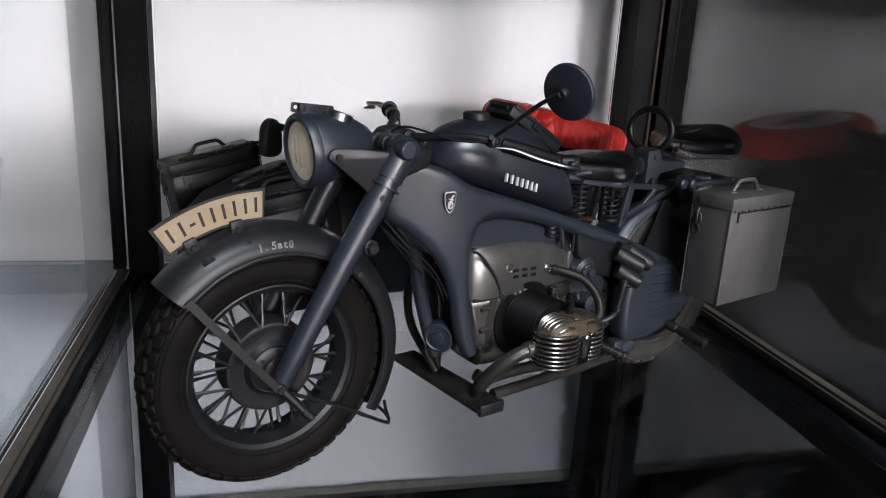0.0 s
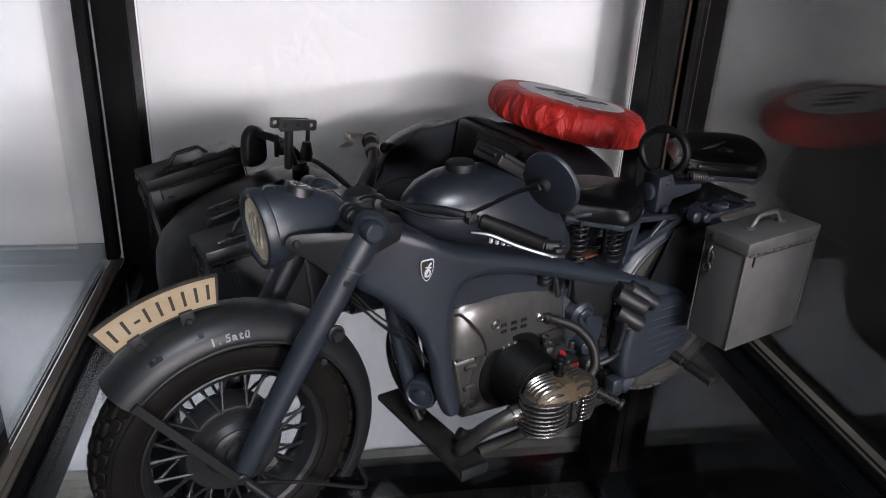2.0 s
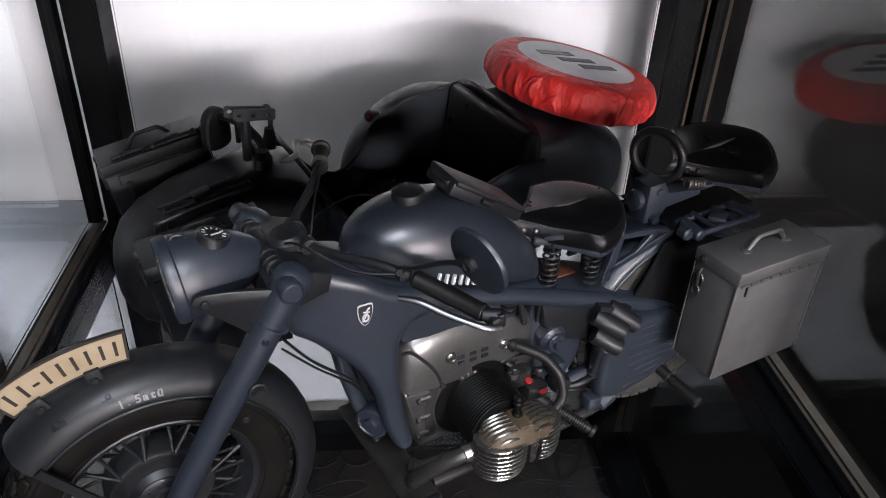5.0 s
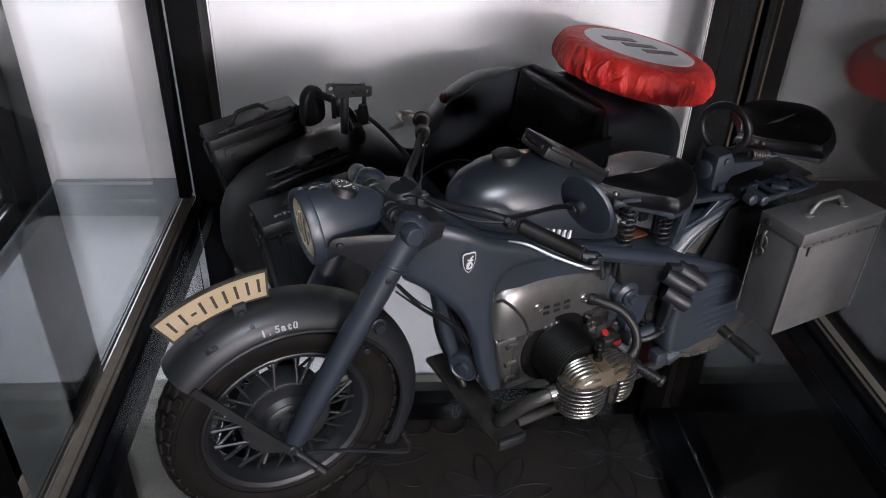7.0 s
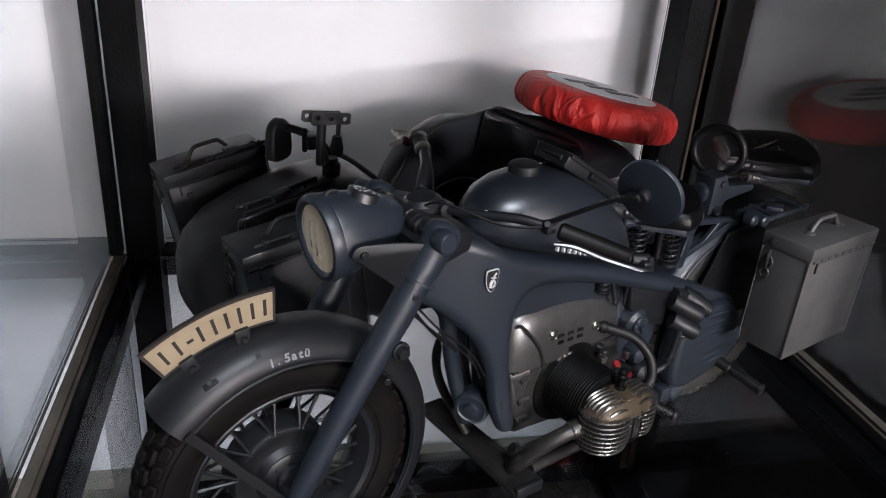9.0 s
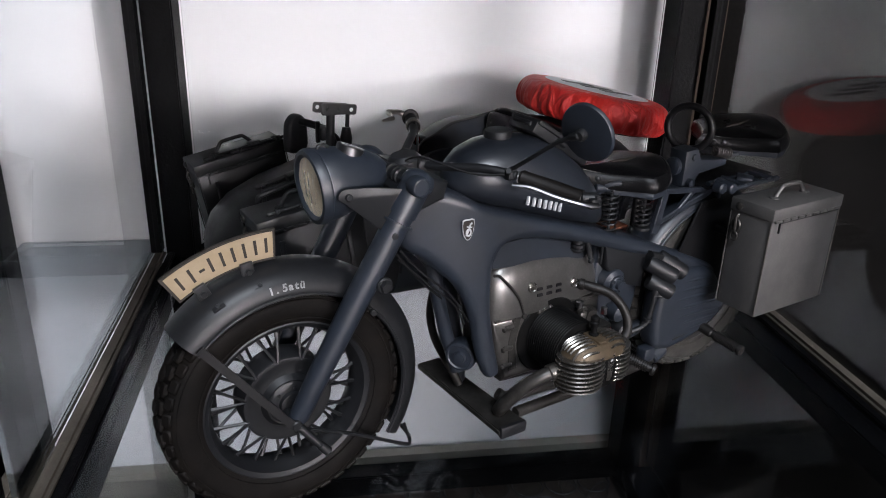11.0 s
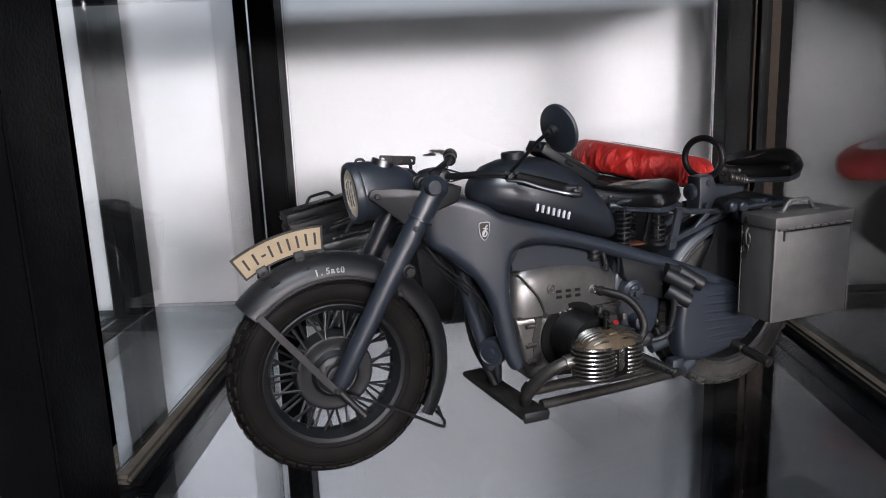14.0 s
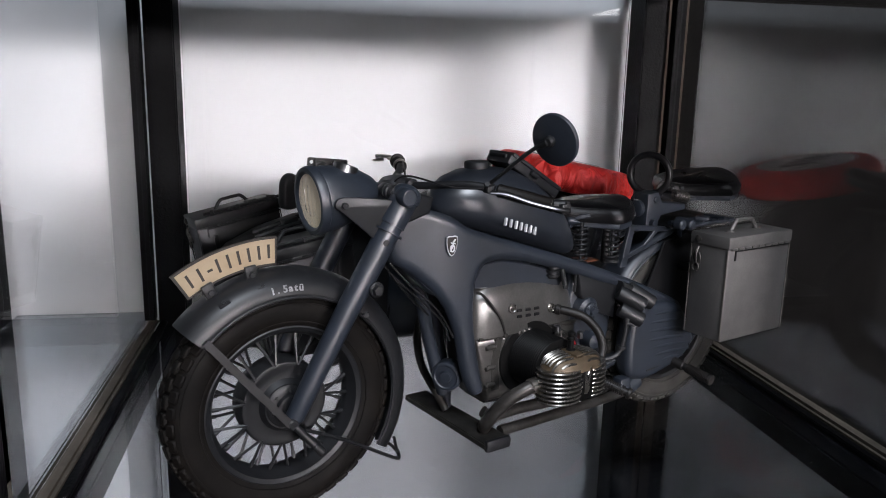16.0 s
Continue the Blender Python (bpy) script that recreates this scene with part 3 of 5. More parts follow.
part("dial_face", bm, PAINT_BLACK, dial, "small dark instrument dial with pale marks")
for k in range(9):
    q = radians(-30 + 30 * k)
    bm = bmesh.new()
    block(bm, DIAL + dial_turn @ Vector((0.0039 * math.cos(q), 0.0039 * math.sin(q), 0.0008)), (1.3, 0.45, 0.2), 0.05, dial_turn @ Matrix.Rotation(q, 4, "Z"), 1)
    part("dial_mark", bm, WHITE_INK, dial)
bm = bmesh.new()
block(bm, DIAL + dial_turn @ Vector((0.0006, -0.0006, 0.0009)), (5.4, 0.7, 0.2), 0.05, dial_turn @ Matrix.Rotation(radians(35), 4, "Z"), 1)
part("dial_needle", bm, WHITE_INK, dial)
bm = bmesh.new()
tube(bm, spline([P(23.6, 0, 172.8), P(24.5, 0, 174.4), P(27.5, 0, 174.4), P(29, 0, 172.6)], 4), 0.8, 8)
part("lamp_catch", bm, PAINT_DARK, lamp)
for s in (1, -1):
    bm = bmesh.new()
    pts = [(24.5, 157.0), (26, 159.4), (30, 160.2), (43, 159.4), (55.5, 157.2), (58, 154), (55, 147), (49.5, 136.8), (46.5, 136.6), (38, 144.5), (27, 153.8), (24.8, 155.2)]
    slab(bm, spline(pts, 2, True), 18.0, 19.5, 0.45, half=lambda r, z: s * (1 + (r - 26) * 0.0095), steps=2)
    lamp_arm = part("lamp_bracket", bm, PAINT_DARK, lamp, "pressed dark grey lamp bracket")
    for r, l, z in ((28.8, 20.0, 156.4), (55.0, 24.6, 153.4), (48.2, 23.4, 139.6)):
        bm = bmesh.new()
        bolt(bm, P(r, l * s, z), LEFT * s, 1.6, 1.3, 14)
        part("bracket_bolt", bm, PAINT_DARK, lamp_arm)

# handlebar, grips, levers, mirror
bm = bmesh.new()
tube(bm, spline([P(97, 45, 163.5), P(88, 34, 165), P(76, 16, 163), P(72, 6, 162.5), P(72, -6, 162.5), P(76, -16, 162.5), P(90, -34, 165), P(102, -54, 166)], 6), 2.0, 12)
for l in (8, -8):
    lathe(bm, [(2.0, -2.4), (3.4, -2.0), (3.4, 2.0), (2.0, 2.4)], P(72, l, 162.5), LEFT, 16)
bar = part("handlebar", bm, PAINT_DARK, motorcycle)
bm = bmesh.new()
a, b = P(98, 46, 163.2), P(114, 70, 158)
tube(bm, [a + (b - a) * t for t in (0, 0.04, 0.1, 0.5, 0.9, 0.96, 1)], [2.6, 3.5, 3.3, 3.5, 3.3, 3.6, 2.8], 16)
part("grip", bm, GRIP, bar, "black rubber grip")
bm = bmesh.new()
a, b = P(98, -46, 165), P(106, -64, 167)
tube(bm, [a + (b - a) * t for t in (0, 0.05, 0.1, 0.5, 0.9, 0.96, 1)], [2.6, 3.6, 3.2, 3.4, 3.2, 3.6, 2.8], 16)
lathe(bm, [(3.4, -1.2), (4.6, -0.8), (4.6, 0.8), (3.4, 1.2)], P(105, -62, 166.8), (b - a), 20)
part("grip", bm, GRIP, bar, "black rubber grip")
bm = bmesh.new()
tube(bm, spline([P(87, 55, 163.6), P(93, 60, 163.2), P(101, 68, 160), P(110, 76, 157.5), P(116, 77, 156.5)], 6), [0.9, 1.3, 1.3, 1.2, 1.4], 10, flat=0.7)
part("brake_lever", bm, CHROME, bar, "bright curved metal lever")
bm = bmesh.new()
block(bm, P(116, 73, 157), (6, 7, 5), 1.2)
bolt(bm, P(117, 75, 159), UP, 1.6, 1.4)
rod(bm, P(112, 70, 158.5), P(118, 74, 158.5), 2.6)
part("lever_clamp", bm, PAINT_DARK, bar)
bm = bmesh.new()
tube(bm, spline([P(101, -64, 169.5), P(95.5, -68.5, 169.5), P(92.8, -64, 169.3), P(91.8, -57.5, 169), P(88, -54.5, 169), P(82.6, -52.5, 169)], 6), [1.3, 1.7, 1.6, 1.5, 1.2, 0.5], 10, flat=0.6)
lathe(bm, [(0.2, -0.6), (2.6, -0.5), (2.8, 0.6), (1.4, 1.1), (0.2, 1.2)], P(99, -66.5, 169.6), UP, 16)
rod(bm, P(104, -63, 167), P(100, -65.5, 169.5), 1.6)
part("clutch_lever", bm, LEVER, bar, "bright cranked metal lever")
bm = bmesh.new()
lathe(bm, [(3.4, -1.6), (3.9, -1.2), (3.9, 1.2), (3.4, 1.6)], P(100, -50.5, 165.6), P(106, -64, 167) - P(98, -46, 165), 20)
part("grip_collar", bm, ALUMINIUM, bar, "pale metal collar of the far grip")
bm = bmesh.new()
block(bm, P(95, 43, 164), (5, 5, 5), 1.2)
bolt(bm, P(93.5, 44, 165.5), Vector((-0.6, -0.6, 0.5)), 1.6, 1.6)
tube(bm, spline([P(95, 43, 166), P(96, 52, 172), P(97.5, 68, 183), P(98.4, 78, 188.2)], 5), 1.0, 10)
rod(bm, P(98.8, 75, 187), P(98.4, 80.8, 189.0), 1.7)
lathe(bm, [(2.6, -3.2), (2.6, 0.2), (1.8, 1.0), (0.2, 1.2)], P(98.6, 80.8, 189.0), Vector((-0.94, -0.21, -0.26)), 14)
arm = part("mirror_arm", bm, PAINT_DARK, bar)
normal = Vector((-0.94, -0.21, -0.26)).normalized()
bm = bmesh.new()
lathe(bm, [(11.6, -1.9), (12.2, -1.4), (12.2, -0.6), (11.8, 0.2), (8.6, 0.9), (4.0, 1.4), (0.2, 1.5)], P(101.5, 81.0, 189.6), normal, 48)
mirror = part("rear_mirror", bm, PAINT, bar, "round rear mirror seen from its dark back")
bm = bmesh.new()
lathe(bm, [(11.4, -1.95), (0.2, -2.0)], P(101.5, 81.0, 189.6), normal, 40)
part("mirror_glass", bm, CHROME, mirror)
# cables
for pts, rad in (([P(96, 44, 164), P(80, 34, 164), P(66, 14, 168), P(64, 2, 160), P(72, 0, 148)], 0.55), ([P(101, -50, 168), P(93, -34, 167), P(84, -18, 162), P(79, -10, 150)], 0.55),
                 ([P(58, 12, 124), P(68, 15, 112), P(84, 17, 97), P(95, 16, 80)], 0.55), ([P(57, 12, 120), P(70, 15, 107), P(86, 16, 92), P(94, 14, 78)], 0.55), ([P(58, 6, 122), P(70, 8, 106), P(84, 8, 92)], 0.7),
                 ([P(80, -14, 156), P(92, -28, 154.5), P(112, -33, 155.5), P(130, -22, 152)], 0.5)):
    bm = bmesh.new()
    tube(bm, spline(pts, 6), rad, 6)
    part("cable", bm, PAINT_BLACK, bar)

# pressed frame with its down leg
OUT = [(64, 151), (76, 151), (92, 146), (106, 138), (144, 126), (177, 115), (200, 107), (229, 96), (265, 81), (277, 74), (276, 69), (262, 73), (220, 91), (198, 98), (168, 109), (145, 116), (127, 119.5), (115, 119), (108.5, 114), (107, 104), (107.5, 84), (111.5, 62), (114.5, 48), (111, 44.5), (106, 46.5), (100, 62), (95, 84), (86, 102), (71, 117), (62, 124), (60, 138)]


def frame_half(r):
    return float(np.interp(r, [58, 64, 70, 77, 84, 92, 100, 110, 205, 240, 278], [0.42, 0.51, 0.62, 0.75, 0.86, 0.94, 0.985, 1.0, 1.0, 0.99, 0.94]))


def frame_ease(r, z):
    return float(min(np.interp(r, [150, 200, 278], [1.0, 0.85, 0.45]), np.interp(z, [44, 60, 90], [0.5, 0.9, 1.0])))


bm = bmesh.new()
for s in (1, -1):
    slab(bm, spline(OUT, 4, True), 11.5, 20.5, 5.0, lambda r, z: float(s), 5, frame_ease)
UPPER = OUT[:18] + [(107.5, 108), (98, 104), (87, 102.5)] + OUT[28:]
slab(bm, [(p.x, p.y) for p in spline(UPPER, 4, True)], -16.5, 16.5, 0.3, None, 1)
for k in range(56, 280, 3):
    bmesh.ops.bisect_plane(bm, geom=bm.verts[:] + bm.edges[:] + bm.faces[:], plane_co=P(k + 0.37, 0, 0), plane_no=(1, 0, 0), dist=1e-7)
for v in bm.verts:
    v.co.y *= frame_half(v.co.x * 1000)
body = part("frame", bm, PAINT, motorcycle, "pressed-steel field-grey frame with a rounded shoulder", 60)
bm = bmesh.new()
slab(bm, [(109, 117.5), (128, 118.5), (146, 115), (168, 108), (176, 104), (172, 98), (110, 104)], -13.5, 13.5, 1.0, None, 1)
part("frame_web", bm, PAINT, body)
# shield badge, a plain outline
def shield(bm, s, l):
    pts = spline([(-3.2, 4.8), (0, 5.1), (3.2, 4.8), (3.2, 0.5), (2.2, -3.2), (0, -5.6), (-2.2, -3.2), (-3.2, 0.5)], 2, True)
    slab(bm, [(90 + p.x * s, 131.5 + p.y * s) for p in pts], l - 0.6, l, 0.1, None, 1)


for s, l, mat, nm in ((1.0, 20.25, WHITE_INK, "badge_border"), (0.90, 20.4, INK, "badge_field")):
    bm = bmesh.new()
    shield(bm, s, l)
    part(nm, bm, mat, body)
bm = bmesh.new()
tube(bm, [P(90 + 1.25 * math.cos(q), 20.55, 130.2 + 1.7 * math.sin(q)) for q in (math.pi * k / 9 for k in range(18))], 0.42, 6, loop=True)
tube(bm, spline([P(88.7, 20.55, 128.6), P(90.2, 20.55, 131.6), P(90.6, 20.55, 133.6), P(91.8, 20.55, 134.8)], 3), 0.42, 6)
tube(bm, [P(88.9, 20.55, 133.2), P(91.7, 20.55, 132.6)], 0.36, 6)
part("badge_mark", bm, WHITE_INK, body, "plain pale badge shape")

# fuel tank: lofted cross-sections
bm = bmesh.new()
rings = []
sections = [(89, 150, 153, 1.5), (90, 147, 156.5, 6), (94, 143.5, 161, 12), (101, 140, 165.5, 17.5), (111, 136.5, 168.5, 21.5), (124, 132.5, 169.5, 24), (138, 128, 168, 24.8), (152, 123.5, 162, 24.2), (164, 119.5, 153, 22.4), (173, 117, 144, 19.5), (180, 115, 135, 15), (184, 115, 128, 9), (185.5, 117, 123, 3)]
for r, zb, zt, w in sections:
    ring = []
    for j in range(36):
        q = 2 * math.pi * j / 36
        c, s = math.cos(q), math.sin(q)
        zc = zb + (zt - zb) * 0.36
        z = zc + (zt - zc) * s if s > 0 else zc + (zc - zb) * s
        ring.append(P(r, w * math.copysign(abs(c) ** 0.82, c), z))
    rings.append(ring)
skin(bm, rings)
tank = part("fuel_tank", bm, TANK_PAINT, motorcycle, "rounded dark field-grey fuel tank", 70)
bm = bmesh.new()
lathe(bm, [(6.4, -3.0), (6.4, 2.2), (6.9, 2.6), (7.0, 5.4), (6.5, 6.2), (5.2, 6.4), (0.3, 6.5)], P(119, 0, 166), Vector((-0.05, 0, 1)), 32)
part("tank_cap", bm, PAINT_DARK, tank, "flat dark filler cap")
bm = bmesh.new()
slope = Matrix.Rotation(radians(31), 4, "Y")
block(bm, P(152, 0, 163.5), (43, 21, 7), 1.6, slope)
block(bm, P(153.5, 0, 165.8), (42, 23, 2.4), 0.9, slope)
rod(bm, P(148, 11.5, 166), P(153, 11.5, 163), 1.6)
rod(bm, P(134, 7, 175), P(134, -7, 175), 1.3)
part("tool_lid", bm, PAINT_DARK, tank, "sloping tool-compartment lid")
# maker's name as plain bars
for i in range(7):
    t = i / 6
    r, z = 121.5 + 20.5 * t, 142.2 - 6.6 * t
    bm = bmesh.new()
    block(bm, P(r, 24.0 + 0.55 * math.sin(math.pi * t), z), (1.35, 1.6, 4.4), 0.2, Matrix.Rotation(radians(17), 4, "Y") @ Matrix.Rotation(radians(-10), 4, "X"), 1)
    part("name_bar", bm, WHITE_INK, tank)

# ---- engine ----
bm = bmesh.new()
rings = []
for r, zt, w in ((108.5, 92, 12.6), (109.5, 98, 14.6), (112, 102.5, 16.6), (117, 105.5, 18.0), (125, 107.3, 18.5), (136, 108.2, 18.2), (148, 108, 17.6), (160, 106.8, 17.0), (170, 104.4, 16.4), (177, 101, 15.6), (181.5, 96.5, 14.4), (184, 89, 12.0)):
    ring = []
    for k in range(33):
        q = math.pi * k / 32
        c = math.cos(q)
        ring.append(P(r, w * math.copysign(abs(c) ** 0.45, c), 76 + (zt - 76) * math.sin(q) ** 0.85))
    rings.append(ring)
skin(bm, rings)
cover_ob = part("engine_cover", bm, ENGINE, motorcycle, "smooth gunmetal engine cover with slots", 60)
bm = bmesh.new()
slab(bm, spline([(110, 77.5), (184, 77.5), (186, 60), (182, 36), (120, 36), (112, 52)], 1, True), -16.6, 16.6, 6.5, None, 5)
case = part("crankcase", bm, CASE, motorcycle, "dull gunmetal crankcase", 45)
bm = bmesh.new()
for r, z in ((124, 74), (136, 75), (171, 75), (178, 68), (149, 75.5)):
    bolt(bm, P(r, 16.4, z), LEFT, 1.3, 1.2)
slab(bm, [(112, 76.8), (184, 76.8), (184, 74.6), (112, 74.6)], 15, 17.4, 0.5, None, 1)
slab(bm, [(124, 76), (129, 76), (126, 60), (128, 44), (122, 44), (121, 62)], 15.5, 16.95, 0.4, None, 1)
for z in (70, 58, 47.5):
    rod(bm, P(118, 15.8, z), P(124, 16.0, z), 1.9, 12)
    bolt(bm, P(117.5, 17.6, z), FRONT, 1.4, 1.0)
for r, z in ((140, 75.5), (143.5, 76), (147, 76.3)):
    lathe(bm, [(1.7, -1), (1.7, 1.2), (1.0, 1.8), (0.2, 1.9)], P(r, 16.8, z), LEFT, 10)
part("case_flange", bm, DARK_CASTING, case)
for r, l, z in ((133.5, 17.6, 91), (163.5, 16.4, 87)):
    bm = bmesh.new()
    lathe(bm, [(2.8, -1), (2.8, 0.8), (2.2, 1.2), (1.7, 0.7), (1.2, 0.7), (1.0, 1.4), (0.2, 1.5)], P(r, l, z), LEFT, 20)
    part("cover_screw", bm, ALUMINIUM, cover_ob)
for k in range(3):
    for z in (90.2, 86.8):
        bm = bmesh.new()
        a = P(138.8 + 6.6 * k, (17.4 if z > 88 else 17.7) - 0.27 * k, z - 1.2 - 0.3 * k)
        tube(bm, [a - Vector((0.0017, 0, 0)), a + Vector((0.0017, 0, -0.0001))], 0.95, 8)
        part("vent_slot", bm, PAINT_BLACK, cover_ob)
# clamp strap over the cover
bm = bmesh.new()
tube(bm, spline([P(107, 20, 104), P(113, 18.2, 101), P(124, 18.9, 88), P(129, 18.6, 76)], 5), 0.8, 8)
bolt(bm, P(129, 18, 76), LEFT, 1.6, 1.4, 10)
part("cover_strap", bm, STEEL, cover_ob)
# fuel tap at the back of the cover
bm = bmesh.new()
rod(bm, P(165, 14, 113), P(165, 15.5, 104), 3.0, 12)
for z in (111, 108.5, 106):
    lathe(bm, [(3.0, -0.7), (4.0, -0.5), (4.0, 0.5), (3.0, 0.7)], P(165, 15, z), UP, 16)
rod(bm, P(169, 17, 112), P(172, 18.5, 100), 1.6, 10)
bolt(bm, P(172, 18.5, 99), LEFT, 1.7, 1.4)
tube(bm, spline([P(168, 16, 113), P(176, 17.5, 113), P(181, 17, 106), P(182, 16, 94)], 5), 0.9, 8)
part("fuel_tap", bm, PAINT_DARK, motorcycle)

# left cylinder: black finned barrel and two-lobed ribbed head
CYL = (148, 59)
bm = bmesh.new()
BARREL = (CYL[0] + 0.5, CYL[1] + 1.5)
lathe(bm, [(12.5, 15), (12.5, 42)], P(BARREL[0], 0, BARREL[1]), LEFT, 28)
# Black base disc stands in for the shade between case and head.
lathe(bm, [(21.5, 14.8), (22.0, 17.0), (21.4, 17.7), (12.5, 17.7)], P(BARREL[0], 0, BARREL[1] - 1), LEFT, 40)
barrel = part("cylinder_barrel", bm, FIN_BLACK, motorcycle, "black finned cylinder barrel")
for k in range(16):
    l = 17.3 + k * 1.56
    bm = bmesh.new()
    lathe(bm, [(12.4, l - 0.42), (16.3, l - 0.3), (16.6, l), (16.3, l + 0.3), (12.4, l + 0.42)], P(BARREL[0], 0, BARREL[1]), LEFT, 32)
    part("fin", bm, FIN_BLACK, barrel)
bm = bmesh.new()
slab(bm, spline([(133, 54), (135, 63), (144, 67), (156, 67), (163, 63), (165, 55), (160, 46), (146, 43), (135, 46)], 3, True), 41, 45.5, 1.0, None, 2)


def head_fin(bm, z, scale, thick):
    """One flat rib, two rounded lobes at its outer end."""
    pts = []
    c0, c1 = (142.0, 47.5), (163.5, 46.5)
    for q in range(-4, 15):
        a = radians(180 - q * 15)
        pts.append((c0[0] + 14.0 * scale * math.cos(a), c0[1] + 12.0 * scale * math.sin(a)))
    pts = [p for p in pts if p[0] < 153.0]
    right = []
    for q in range(-2, 18):
        a = radians(150 - q * 15)
        right.append((c1[0] + 11.2 * scale * math.cos(a), c1[1] + 10.0 * scale * math.sin(a)))
    right = [p for p in right if p[0] > 154.6]
    ring = [(max(p[0], 127), max(p[1], 42)) for p in pts + right]
    lo = [P(r, l, z) for r, l in ring]
    hi = [P(r, l, z + thick) for r, l in ring]
    mid = [P(148 + (r - 148) * 1.012, 44 + (l - 44) * 1.025, z + thick / 2) for r, l in ring]
    skin(bm, [lo, mid, hi])


head = part("cylinder_head", bm, FIN_BLACK, barrel, "silver ribbed cylinder head with two lobes")
HEAD_SHAPE = ([42, 45, 50, 57, 61, 64, 66.5, 68.5, 69.6], [0.86, 0.95, 1.0, 1.0, 0.965, 0.90, 0.79, 0.56, 0.05])


def head_half(z):
    return float(np.interp(z, *HEAD_SHAPE))


for k in range(8):
    z = 43.6 + 2.5 * k
    bm = bmesh.new()
    head_fin(bm, z, head_half(z + 0.5), 1.15)
    part("head_rib", bm, ALUMINIUM, head)
# Black lower core puts shade into the gaps between the ribs.
for label, mat, heights, inner in (("", FIN_BLACK, (43, 45, 50, 57, 61.5), 0.78), ("oil-stained domed head top", OILY, (60.6, 61.5, 63, 65, 66.5, 67.6, 68.5, 69.2, 69.6), 0.90)):
    bm = bmesh.new()
    rings = []
    for z in heights:
        f = head_half(z) * inner
        rings.append([P(150.8 + 22.6 * f * math.copysign(abs(math.cos(q)) ** 0.8, math.cos(q)), max(47.0 + 12.4 * f * math.copysign(abs(math.sin(q)) ** 0.8, math.sin(q)), 41.5), z) for q in (2 * math.pi * k / 36 for k in range(36))])
    skin(bm, rings)
    part("head_dome" if label else "head_core", bm, mat, head, label, 60)


def on_dome(r, l):
    """Height of the domed top above a place on the plan."""
    f = (abs((r - 150.8) / 22.6) ** 2.5 + abs((l - 47.0) / 12.4) ** 2.5) ** 0.4 / 0.90
    return float(np.interp(f, HEAD_SHAPE[1][:3:-1], HEAD_SHAPE[0][:3:-1]))


head.location = P(2.0, 0, 2.4)
# slanting ribs over the dome either side of a flat oily strip
for k in range(7):
    l = 41.8 + k * 2.3
    for r0, r1 in ((145.8, 130.5), (154.0, 170.5)):
        pts = []
        for j in range(8):
            t = j / 7
            r, ll = r0 + (r1 - r0) * t, l - 2.6 * t + 0.8
            z = on_dome(r, ll)
            if z > 61.4:
                pts.append(P(r, ll, z + 0.5))
        if len(pts) > 2:
            bm = bmesh.new()
            tube(bm, pts, [0.5, 0.8, 0.8, 0.6], 6)
            part("top_rib", bm, ALUMINIUM, head)
bm = bmesh.new()
block(bm, P(149.8, 48.5, 68.9), (5.6, 13, 1.8), 0.8)
part("oily_strip", bm, OILY, head, "oil-stained top strip")
bm = bmesh.new()
lathe(bm, [(2.6, -1), (2.6, 2.0), (1.7, 2.6), (1.5, 7), (2.4, 7.4), (2.4, 8.6), (1.8, 9.2), (2.3, 9.8), (2.3, 11.2), (1.2, 12.2), (0.2, 12.3)], P(150.5, 46.5, 68.4), UP, 16)
part("spark_plug", bm, FIN_BLACK, head)
bm = bmesh.new()
slab(bm, [(152.6, 61), (157.0, 63), (156.5, 49), (153.2, 47)], 50, 57.6, 1.0, None, 1)
bolt(bm, P(154.6, 57, 58.5), LEFT, 1.7, 1.4)
part("head_clamp", bm, ALUMINIUM, head)
# right cylinder, out of sight behind the engine
bm = bmesh.new()
lathe(bm, [(13, -15), (17, -18), (17, -40), (19, -42), (19, -54), (15, -58)], P(CYL[0], 0, CYL[1]), LEFT, 24)
part("cylinder_barrel", bm, FIN_BLACK, motorcycle)

# intake elbow, carburettor, red tips
bm = bmesh.new()
tube(bm, spline([P(166, 15, 85.5), P(171, 21, 85), P(179, 29, 82), P(184, 36, 74), P(184, 40, 64), P(178, 41, 57)], 6), 2.5, 14)
lathe(bm, [(2.4, -1.2), (3.1, -0.8), (3.1, 1.6), (2.4, 2.0)], P(168, 17.5, 85.4), P(171, 21, 85) - P(166, 15, 85.5), 16)
part("intake_hose", bm, GRIP, motorcycle, "black curved intake hose")
bm = bmesh.new()
lathe(bm, [(3.4, 0), (3.6, 2), (3.4, 6)], P(172, 18, 68), LEFT, 16)
block(bm, P(171, 18, 66), (13, 11, 10), 1.8)
block(bm, P(180, 22, 57), (12, 10, 9), 1.8)
for r, l, z in ((165, 21, 71.6), (168.5, 22, 71.4), (178, 23, 62)):
    bolt(bm, P(r, l, z), Vector((0, -0.5, 0.85)), 1.3, 1.6)
lathe(bm, [(3.5, -2), (3.5, -0.4), (3.0, 0.2)], P(182.5, 26.2, 58.4), Vector((0, -0.6, 0.8)), 18)
rod(bm, P(168, 21, 74), P(168, 21, 68), 2.0)
part("carburettor", bm, STEEL, motorcycle)
bm = bmesh.new()
lathe(bm, [(2.0, -1), (2.0, 0.1), (1.7, 0.4), (0.2, 0.5)], P(174.3, 25.3, 66.4), Vector((0, -0.5, 0.85)), 14)
part("red_cap", bm, RED_DOT, motorcycle, "small red enamel cap")
bm = bmesh.new()
